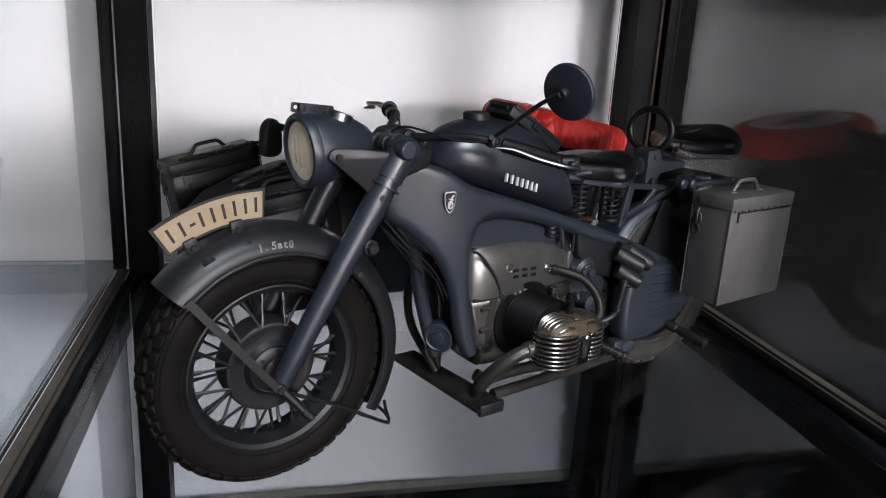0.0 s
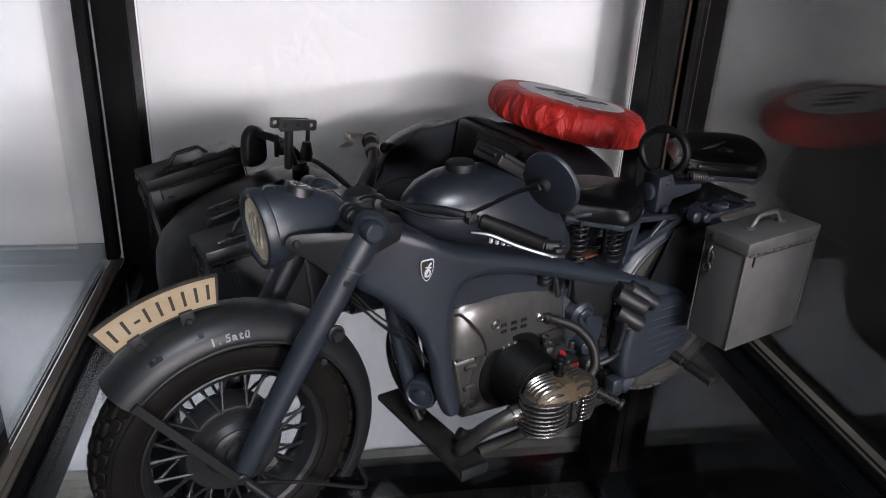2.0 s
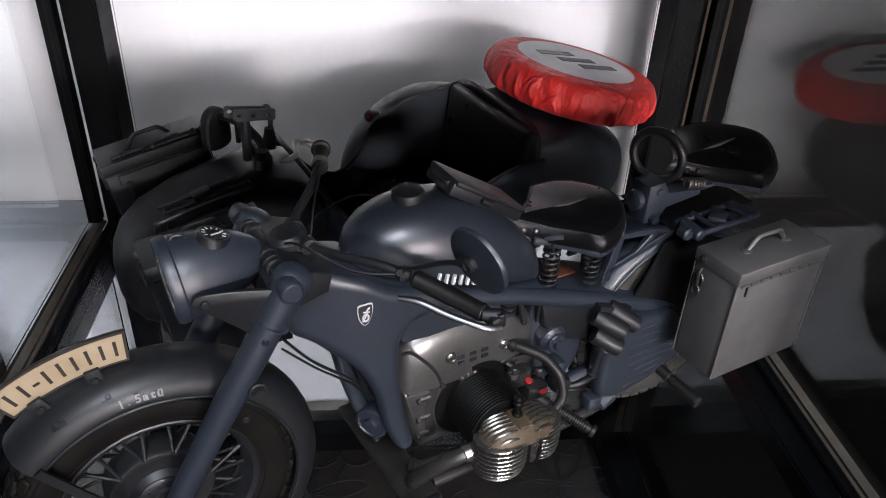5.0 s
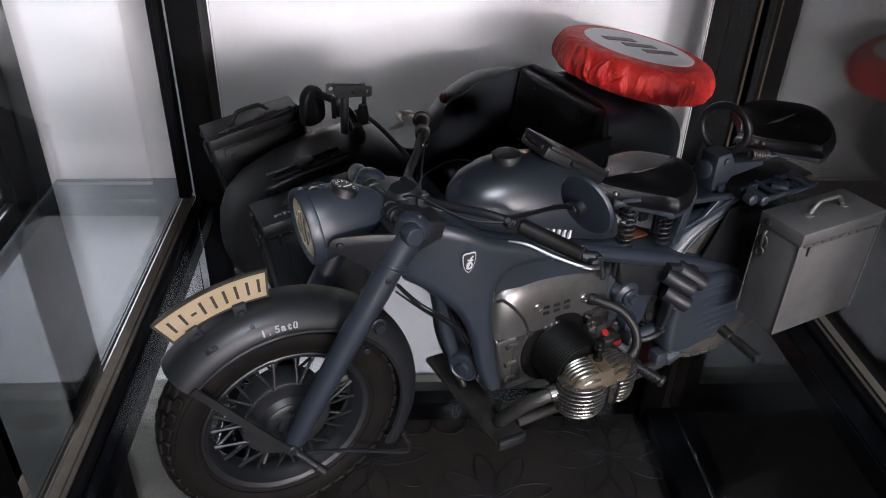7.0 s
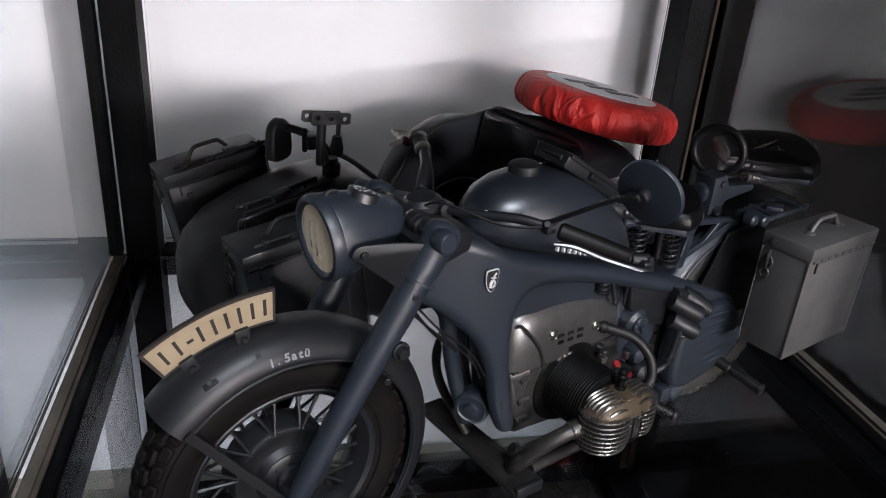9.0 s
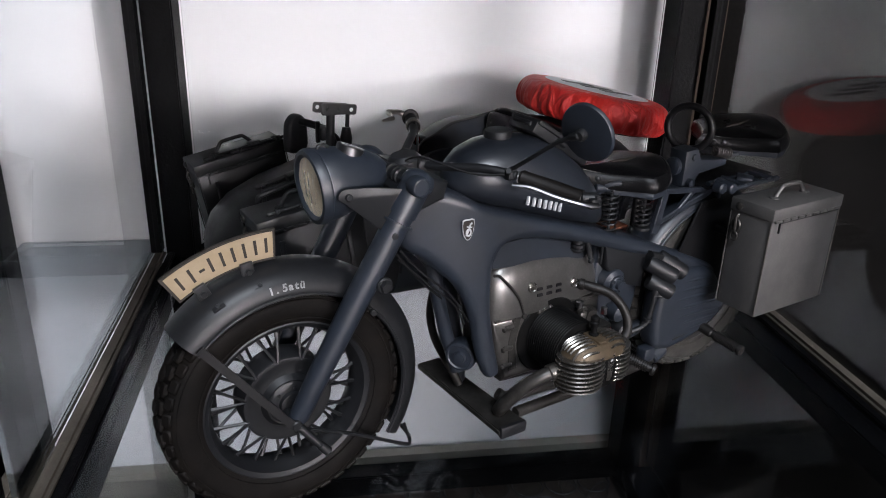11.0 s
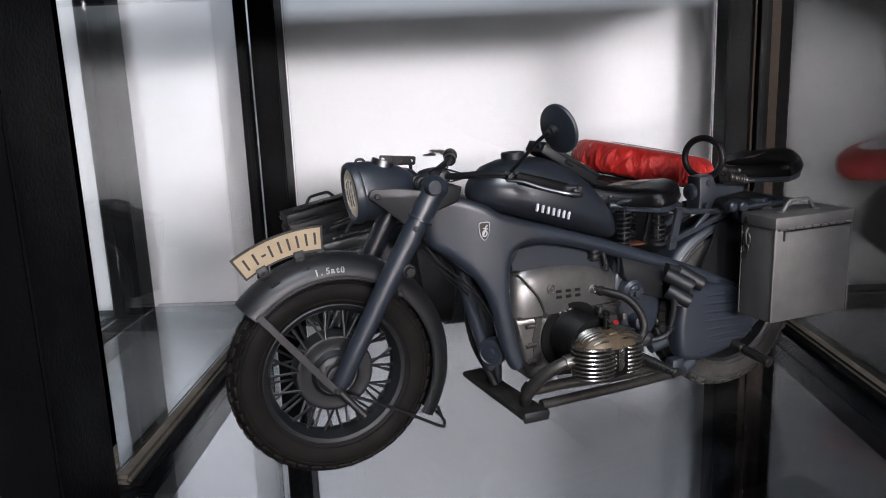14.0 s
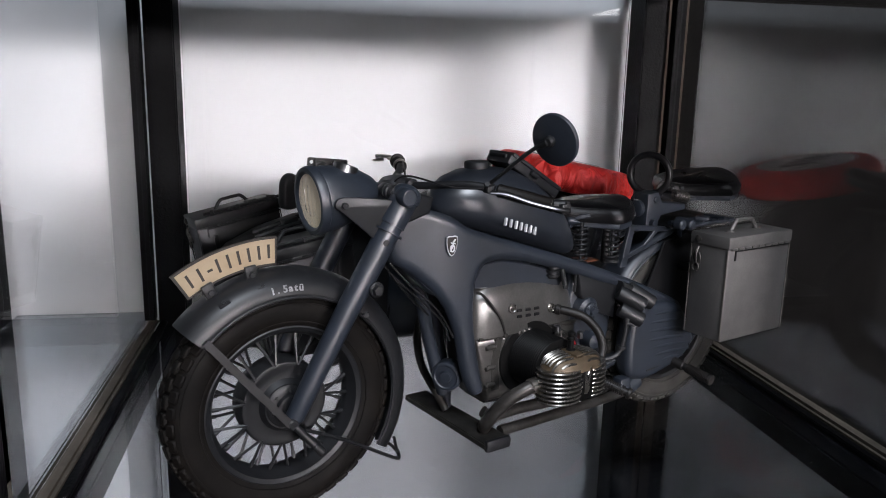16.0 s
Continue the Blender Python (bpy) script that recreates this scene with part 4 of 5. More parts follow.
lathe(bm, [(2.9, -1), (2.9, 0.0), (2.5, 0.4), (0.2, 0.5)], P(182.5, 26.4, 58.6), Vector((0, -0.6, 0.8)), 16)
part("red_cap", bm, RED_DOT, motorcycle, "small red enamel cap")
bm = bmesh.new()
lathe(bm, [(2.2, -2), (2.2, 1.4), (1.4, 2), (0.2, 2.1)], P(166, 20, 75), UP, 10)
part("carburettor_nut", bm, CHROME, motorcycle)
bm = bmesh.new()
lathe(bm, [(2.0, -2), (2.0, 1.4), (1.4, 2), (0.2, 2.1)], P(180, 25, 70), UP, 6)
part("carburettor_nut", bm, CHROME, motorcycle)
# gearbox side with round cap
bm = bmesh.new()
slab(bm, spline([(182, 104), (205, 100), (216, 84), (214, 56), (200, 44), (183, 44)], 3, True), -14, 14, 3, None, 3)
rod(bm, P(191, 8, 84), P(191, 21, 82), 7.6, 24)
lathe(bm, [(5.0, 0), (5.0, 1.6), (4.4, 2.2), (2.6, 2.2), (2.4, 4.2), (0.2, 4.4)], P(191, 21, 82), LEFT, 18)
for q in range(5):
    bolt(bm, P(191 + 4 * math.cos(q * 1.256), 22.6, 82 + 4 * math.sin(q * 1.256)), LEFT, 1.0, 1.2)
lathe(bm, [(5, 0), (5.6, 4), (4.6, 8), (0.2, 9.5)], P(196, 14, 62), LEFT, 18)
part("gearbox", bm, PAINT, motorcycle)
bm = bmesh.new()
tube(bm, spline([P(198, 22, 50), P(206, 25, 50.5), P(212, 27, 54), P(214.5, 28, 63), P(215.5, 28.5, 75)], 5), 1.7, 12)
lathe(bm, [(2.4, -1), (2.6, 2), (2.2, 3.4), (0.2, 3.6)], P(215.5, 28.5, 74), UP, 14)
lathe(bm, [(2.6, -1), (2.6, 1), (1.9, 1.4)], P(213.5, 27.5, 57), UP, 14)
rod(bm, P(214, 28.5, 72.5), P(222, 33, 72), 1.1)
lathe(bm, [(5.4, -1), (5.8, 3), (4.6, 7), (2.0, 8.6), (0.2, 9)], P(199, 17, 51), LEFT, 20)
# Darker paint stands in for the shade round this pipe.
part("oil_pipe", bm, PAINT_DARK, motorcycle)

# exhaust and lower tubes
bm = bmesh.new()
tube(bm, spline([P(134, 43, 55), P(126, 42, 53.5), P(116, 37, 46), P(110, 30, 34), P(112, 24, 27)], 6), [3.5, 3.7, 3.8, 3.8, 3.6], 16)
exhaust = part("exhaust_pipe", bm, STEEL, motorcycle, "dull curved exhaust pipe")
bm = bmesh.new()
lathe(bm, [(3.7, -2.5), (4.3, -2.0), (4.3, 3.5), (3.7, 4)], P(130, 42.6, 54.6), P(134, 43, 55) - P(126, 42, 53.5), 18)
part("pipe_collar", bm, ALUMINIUM, exhaust, "pale metal collar")
for pts, rad in (([P(112, 22, 36), P(118, 24, 33), P(140, 24, 33), P(180, 24, 31), P(206, 23, 31)], 3.3), ([P(121, 27, 24), P(160, 26, 24), P(205, 24, 24), P(228, 22, 25), P(240, 19, 31)], 3.1)):
    bm = bmesh.new()
    tube(bm, spline(pts, 6), rad, 14)
    part("lower_tube", bm, STEEL, exhaust)
bm = bmesh.new()
rod(bm, P(226, 23, 26), P(236, 22, 30), 4.6, 14)
block(bm, P(222, 22, 30), (9, 8, 9), 1.6)
part("tube_joint", bm, PAINT, exhaust)
# front engine tubes and horn
bm = bmesh.new()
tube(bm, spline([P(85, -4, 118), P(86.5, -3, 100), P(89, -3, 86), P(94, -4, 68), P(99, -4, 52), P(103, -4, 40)], 5), [4.6, 3.9, 3.7, 3.7, 3.7, 3.7], 16)
part("down_tube", bm, PAINT, body)
bm = bmesh.new()
tube(bm, spline([P(96, -18, 84), P(98, -25, 66), P(102, -25, 48), P(106, -14, 34), P(108, -8, 26)], 6), 2.4, 12)
part("front_pipe", bm, STEEL, exhaust)
bm = bmesh.new()
lathe(bm, [(3, -8), (8.0, -7), (8.6, -5), (8.6, 1.5), (8.1, 2.6), (6.8, 3.0), (6.2, 2.4), (3.4, 2.4), (3.0, 4.2), (0.2, 4.5)], P(100.5, 3.5, 53.0), Vector((-0.80, -0.60, 0.0)), 32)
part("generator", bm, PAINT, motorcycle, "round grey generator housing")
bm = bmesh.new()
slab(bm, [(117, 60), (118, 40), (122, 34), (150, 32), (186, 34), (184, 44), (130, 44), (122, 60)], -12, 12, 2.5, None, 2)
part("engine_cradle", bm, PAINT_BLACK, body)

# footboard across under the frame
bm = bmesh.new()
rings = []
for l, r0, r1, z in ((37, 103.5, 121.5, 24.2), (0, 101.5, 118, 25.0), (-40, 99, 114.5, 26.0)):
    rings.append([P(r0, l, z - 3.6), P(r1, l, z - 3.6), P(r1, l, z), P(r0, l, z)])
skin(bm, rings)
bmesh.ops.bevel(bm, geom=bm.edges[:], offset=0.0007, segments=2, affect="EDGES")
board = part("footboard", bm, STEEL, motorcycle, "flat dark footboard across the frame", 30)
bm = bmesh.new()
block(bm, P(112, 36.6, 22.6), (16, 3.0, 6.6), 0.8)
part("footboard_edge", bm, PAINT_DARK, board)
bm = bmesh.new()
rod(bm, P(112, -14, 25), P(112, -14, 40), 3.0)
part("footboard_strut", bm, PAINT, board)

# foot pegs with ribbed rubbers
def peg(r0, l0, z0, r1, l1, z1):
    a, b = P(r0, l0, z0), P(r1, l1, z1)
    bm = bmesh.new()
    rod(bm, a, b, 2.4, 12)
    ax = (b - a).normalized()
    long = (b - a).length
    k = 15
    ribs = []
    for i in range(k):
        c = a + (b - a) * (0.25 + 0.62 * i / (k - 1))
        ribs.append(bmesh.new())
        lathe(ribs[-1], [(2.3, -0.5), (3.2, -0.3), (3.2, 0.3), (2.3, 0.5)], c, ax, 14)
    lathe(bm, [(2.2, -1.4), (3.5, -1.0), (3.5, 0.6), (2.6, 1.2), (0.2, 1.3)], b, ax, 14)
    rod(bm, a - ax * 0.006, a + ax * 0.003, 3.2, 12)
    ob = part("foot_peg", bm, GRIP, motorcycle, "finely ribbed black rubber foot peg")
    parts("rib", ribs, GRIP, ob)
    return ob


peg(189, 21, 43, 205, 44, 34.5)
peg(268.5, 29, 36, 272, 51, 32)
bm = bmesh.new()
rod(bm, P(190, 0, 44), P(189, 22, 43), 3.4)
part("peg_bracket", bm, PAINT, motorcycle)

# fluted final-drive shell beside the rear wheel
bm = bmesh.new()
shell = [(222, 40), (221, 58), (224, 74), (232, 80.5), (250, 80), (266, 77), (276, 70), (286, 56), (288, 46), (274, 36), (242, 30), (227, 33)]
slab(bm, spline(shell, 4, True), 13, 27.5, 4.5, lambda r, z: 1.0 - 0.16 * max(0.0, (r - 225) / 60) ** 1.2, 4)
drive = part("drive_shell", bm, PAINT, motorcycle, "fluted field-grey final drive shell", 60)
for z0, z1, r0, r1 in ((73.5, 71.0, 240, 270), (68.5, 64.5, 236, 276), (63, 58, 235, 281), (57, 52, 236, 284), (51, 47, 239, 285), (45.5, 43, 244, 284), (40.5, 39.5, 250, 278)):
    bm = bmesh.new()
    ts = [k / 16 for k in range(17)]
    tube(bm, [P(r0 + (r1 - r0) * t, 26.55 - 4.2 * max(0.0, (r0 + (r1 - r0) * t - 225) / 60) ** 1.15, z0 + (z1 - z0) * t + 0.8 * math.sin(math.pi * t)) for t in ts], [0.2 + 1.25 * math.sin(math.pi * min(1.0, 0.10 + 0.80 * t)) ** 0.8 for t in ts], 10)
    part("flute", bm, PAINT, drive, "", 60)
bm = bmesh.new()
tube(bm, [P(239, 26.6, 36.6), P(272, 23.4, 37.8)], 0.5, 6)
part("shell_seam", bm, INK, drive)
bm = bmesh.new()
lathe(bm, [(1.6, -1), (1.6, 1), (0.2, 1.6)], P(219, 31, 77), LEFT, 10)
part("shell_bolt", bm, STEEL, drive)
# Plate and canisters get the darker paint in place of real shade.
bm = bmesh.new()
slab(bm, [(182, 106), (216, 98), (214, 74), (196, 80), (184, 92)], 12, 19, 1.5, None, 2)
slab(bm, [(214, 98), (236, 90), (232, 80), (222, 80), (214, 88)], 14, 25, 1.5, None, 2)
block(bm, P(254, 14, 81), (4, 6, 14), 1.0)
part("rear_plate", bm, PAINT_DARK, body)
for (r0, l0, z0), (r1, l1, z1) in (((213, 22, 91), (226, 32, 83)), ((213, 24, 81), (224, 33, 74)), ((223, 20, 92), (236, 30, 82.5))):
    bm = bmesh.new()
    a, b = P(r0, l0, z0), P(r1, l1, z1)
    long = (b - a).length * 1000
    lathe(bm, [(4.4, 0), (4.8, 1), (4.8, long - 1.2), (4.4, long - 0.2), (3.9, long), (3.6, long - 0.7), (0.2, long - 0.8)], a, b - a, 22)
    part("filter_canister", bm, PAINT_DARK, motorcycle, "short grey filter canister, darkened in colour for its shade")

# rear triangulated carrier frame over the wheel
for s in (1, -1):
    for pts in (((221, 104), (226.5, 104), (232, 130), (227, 130)), ((221, 107), (223, 111), (267, 125.5), (268, 121.5)), ((226, 130.5), (270, 125.5), (270, 122.5), (228, 127)), ((240, 116), (246, 118), (256, 126), (252, 127))):
        bm = bmesh.new()
        slab(bm, pts, 12.0, 15.0, 0.5, lambda r, z: float(s), 1)
        part("carrier_bar", bm, PAINT, motorcycle)
bm = bmesh.new()
block(bm, P(246, 0, 125), (46, 20, 2.0), 0.5, Matrix.Rotation(radians(6), 4, "Y"))
part("carrier_plate", bm, PAINT, motorcycle)
bm = bmesh.new()
block(bm, P(204, 0, 108), (14, 12, 1.4), 0.5)
part("leather_flap", bm, ORANGE, motorcycle, "small rust-orange leather flap")

# saddles with stitched leather covers
def saddle(r0, z0, tip, nose=28.5, broad=30.0, deep=1.0, name="saddle"):
    """A leather saddle on its pan; built level, then laid into its slope by the caller."""
    bm = bmesh.new()
    rings = []
    top = []
    n = 56
    prof = ((0.0, 2.3), (0.2, 2.6), (0.45, 2.5), (0.7, 2.0), (0.86, 1.2), (0.95, 0.2), (0.99, -1.4), (1.0, -3.4), (0.985, -5.0), (0.955, -5.1), (0.94, -3.0), (0.9, -1.0), (0.0, 0.4))
    for f, h in prof:
        h = h * deep if h < 0 else h
        ring = []
        for j in range(n):
            q = 2 * math.pi * j / n
            c, s = math.cos(q), math.sin(q)
            x = 29.0 * c if c > 0 else nose * c
            y = broad * s * (1.0 if c > 0 else (1 - 0.95 * abs(c) ** 0.75))
            lift = 2.2 * max(0.0, c) ** 2 + 1.0 * max(0.0, -c) ** 3
            dip = -0.9 * (1 - f * f) * math.exp(-((f * c * 0.9) ** 2))
            side = -2.6 * (s * f) ** 2
            wave = 0.7 * math.sin(5 * q + 0.6) * f ** 3
            low = h + wave - 2.4 * abs(s) ** 3 * (1 if h < -1 else 0) * f
            ring.append(P(r0 + x * max(f, 0.01) + tip, y * max(f, 0.01), z0 + low + lift * f + side + dip))
        rings.append(ring)
    skin(bm, rings)
    top = part(name, bm, LEATHER, motorcycle, "polished black leather saddle", 60)
    bm = bmesh.new()
    tube(bm, [P(r0 + tip - 8 + 24 * t, 0.4 + 1.0 * t, z0 + 1.75 + 0.5 * abs(t - 0.4)) for t in (0, 0.2, 0.5, 0.8, 1)], [0.3, 1.1, 1.25, 1.1, 0.3], 8)
    part("saddle_slot", bm, INK, top)
    bm = bmesh.new()
    tube(bm, [P(r0 + tip + nose * 0.9 * math.cos(q) * (1 if math.cos(q) < 0 else 29 / nose), broad * 0.9 * math.sin(q) * (1.0 if math.cos(q) > 0 else (1 - 0.95 * abs(math.cos(q)) ** 0.75)), z0 + 0.55 + (2.2 * max(0.0, math.cos(q)) ** 2 + 1.0 * max(0.0, -math.cos(q)) ** 3) * 0.9 - 2.1 * math.sin(q) ** 2 + 0.5 * math.sin(5 * q + 0.6)) for q in (2 * math.pi * k / 72 for k in range(72))], 0.45, 6, loop=True)
    part("stitched_welt", bm, LEATHER, top)
    for cq in (-0.74, -0.61):
        bm = bmesh.new()
        lathe(bm, [(1.4, -0.8), (1.4, 0.3), (0.9, 0.9), (0.1, 1.1)], P(r0 + tip + nose * cq, broad * math.sqrt(1 - cq * cq) * (1 - 0.95 * abs(cq) ** 0.75) + 0.2, z0 - 1.0 - 2.6 * deep), Vector((-0.45, -0.89, 0.1)), 12)
        part("saddle_rivet", bm, CHROME, top, "bright rivet")
    bm = bmesh.new()
    pts = [P(r0 + 28.4 * math.cos(q) + tip, (broad - 0.6) * math.sin(q), z0 - 0.4 - 5.0 * deep - 2.2 * abs(math.sin(q)) ** 2.2 + 2.0 * max(0, math.cos(q)) ** 2) for q in (radians(-60 + 120 * k / 16) for k in range(17))]
    tube(bm, pts, 1.0, 8)
    part("saddle_edge", bm, LEATHER_EDGE, top)
    bm = bmesh.new()
    rings = []
    for f, h in ((0.2, 0.0), (0.9, 0.0), (0.95, -0.8), (0.95, -4.2), (0.9, -5.0), (0.2, -5.0)):
        ring = []
        for j in range(48):
            q = 2 * math.pi * j / 48
            c, s = math.cos(q), math.sin(q)
            x = 29.0 * c if c > 0 else nose * 0.9 * c
            y = broad * s * (1.0 if c > 0 else (1 - 0.95 * abs(c) ** 0.75))
            ring.append(P(r0 + x * f + tip, y * f, z0 - 2.0 - 4.6 * deep + h - 2.2 * (s * f) ** 2 + 1.6 * max(0.0, c) ** 2))
        rings.append(ring)
    skin(bm, rings)
    part("saddle_pan", bm, PAINT, top, "field-grey pressed pan under the leather", 50)
    return top


saddle(203, 144.5, 0, 36, 30, 1.0)
pillion = saddle(303, 154.5, 0, 33, 34, 0.85)
pillion.matrix_local = Matrix.Translation(P(303, -3.5, 154.5)) @ Matrix.Rotation(radians(-6), 4, "Y") @ Matrix.Translation(-P(303, 0, 154.5))
bm = bmesh.new()
lathe(bm, [(1.5, -0.8), (1.5, 0.3), (0.9, 0.9), (0.1, 1.1)], P(316, 28.6, 148.6), Vector((0.2, -0.95, 0.2)), 12)
part("saddle_rivet", bm, CHROME, pillion, "bright rivet")
bm = bmesh.new()
block(bm, P(206, 0, 135.5), (38, 26, 2.4), 0.8)
rod(bm, P(180, 8, 136), P(196, 12, 134), 2.2)
tube(bm, spline([P(184, 6, 132), P(186, 10, 137), P(192, 15, 139)], 4), 2.0, 8)
part("saddle_plate", bm, PAINT, motorcycle)
bm = bmesh.new()
block(bm, P(300, 0, 142), (36, 22, 2.4), 0.8)
part("saddle_plate", bm, PAINT, motorcycle)
bm = bmesh.new()
block(bm, P(206, 0, 131), (34, 16, 4), 1.2)
rod(bm, P(222, 0, 104), P(222, 0, 131), 2.6, 12)
part("saddle_post", bm, PAINT_BLACK, motorcycle)
for r, l in ((212, 15), (189, 12), (212, -15)):
    bm = bmesh.new()
    coil(bm, P(r, l, 111), P(r, l, 134), 3.9, 0.6, 7.5)
    lathe(bm, [(4.6, -1), (4.6, 0.6), (2.0, 1.2)], P(r, l, 110), UP, 14)
    rod(bm, P(r, l, 110), P(r, l, 135), 1.0)
    part("saddle_spring", bm, PAINT_DARK, motorcycle, "small dark coiled saddle spring")

# grab ring and its bracket
bm = bmesh.new()
tube(bm, [P(261 + 4.5 * math.cos(q), -3 + 12.6 * math.cos(q), 158.5 + 12.8 * math.sin(q)) for q in (2 * math.pi * k / 40 for k in range(40))], 2.2, 12, loop=True)
ring = part("grab_ring", bm, PAINT_BLACK, motorcycle, "black rubbered grab ring")
bm = bmesh.new()
slab(bm, [(251, 147), (261, 148), (265, 141), (288, 138.5), (288, 134.5), (265, 132), (259, 122), (251, 123)], -6.5, 6.5, 1.5, None, 2)
lathe(bm, [(5.4, -2), (5.4, 1.4), (4.6, 2), (0.2, 2.1)], P(249.5, -1, 137), FRONT, 20)
bolt(bm, P(258, 6.5, 143), LEFT, 2.2, 1.4, 8)
lathe(bm, [(2.6, 0), (2.6, 3)], P(256, 6.5, 128), LEFT, 14)
part("ring_bracket", bm, PAINT, ring)
bm = bmesh.new()
coil(bm, P(272, 9, 146), P(286, 9, 143), 2.6, 0.8, 7)
part("tension_spring", bm, STEEL, ring)
# luggage rack behind the saddle
bm = bmesh.new()
for l, r1 in ((16, 303), (30, 308)):
    tube(bm, spline([P(262, l, 129), P(275, l, 129.5), P(290, l, 130), P(r1, l - 1, 130)], 4), 1.6, 10)
for r in (276, 291, 304):
    tube(bm, [P(r, 31, 130), P(r, 14, 130.5)], 1.5, 8)
rod(bm, P(264, 20, 131), P(264, 33, 130), 3.2, 14)
block(bm, P(298, 23, 131.5), (3.2, 16, 2.2), 0.6)
lathe(bm, [(3.2, 0), (3.2, 5), (2.2, 6)], P(259, 24, 130), LEFT, 14)
block(bm, P(284, 24, 131.5), (9, 9, 3), 0.8, Matrix.Rotation(0.6, 4, "Z"))
rod(bm, P(272, 16, 119), P(272, 16, 131), 2.0)
rack = part("luggage_rack", bm, PAINT, motorcycle, "narrow grey luggage rack")
# Black plate added so the space under the pillion stays dark.
bm = bmesh.new()
block(bm, P(289, -2, 127.5), (58, 40, 1.6), 0.6, Matrix.Rotation(radians(-2), 4, "Y"))
part("rack_shade_plate", bm, PAINT_BLACK, rack)
bm = bmesh.new()
slab(bm, [(232, 62), (300, 62), (300, 110), (280, 122), (258, 118)], 15.5, 17, 0.5, None, 1)
rod(bm, P(275, 16, 100), P(275, 38, 100), 3.0)
part("pannier_holder", bm, PAINT_BLACK, motorcycle)
bm = bmesh.new()
rod(bm, P(274, -14, 55), P(274, 24, 55), 4)
tube(bm, [P(282, 22, 46), P(296, 18, 52), P(300, 15, 60)], 2, 8)
tube(bm, [P(210, 12, 40), P(274, 12, 55)], 4, 10)
part("rear_axle", bm, PAINT, motorcycle)

# stencilled tyre pressure on the mudguard
def lettering(text, size, m, mat, parent, name):
    cu = bpy.data.curves.new(name, "FONT")
    cu.body, cu.size, cu.align_x, cu.align_y, cu.extrude, cu.offset = text, size, "CENTER", "CENTER", 0.00012, 0.00014
    ob = new(name, cu)
    bpy.context.view_layer.update()
    me = bpy.data.meshes.new_from_object(ob.evaluated_get(bpy.context.evaluated_depsgraph_get()))
    bpy.data.objects.remove(ob)
    me.transform(m)
    me.materials.clear()
    me.materials.append(mat)
    out = new(name, me)
    out.parent = parent
    return out


for i, ch in enumerate("1.5atü"):
    q = radians(98.5 - 2.5 * i - (0.8 if i > 1 else 0))
    rad = 60.2
    c = P(4 + rad * math.cos(q), 14.4, 58.5 + rad * math.sin(q))
    rot = Matrix.Rotation(-q + math.pi / 2, 4, "Y") @ Matrix.Rotation(radians(90 - 14), 4, "X")
    lettering(ch, 0.0046, Matrix.Translation(c) @ rot, FADED_INK, front_guard, "stencil_letter")


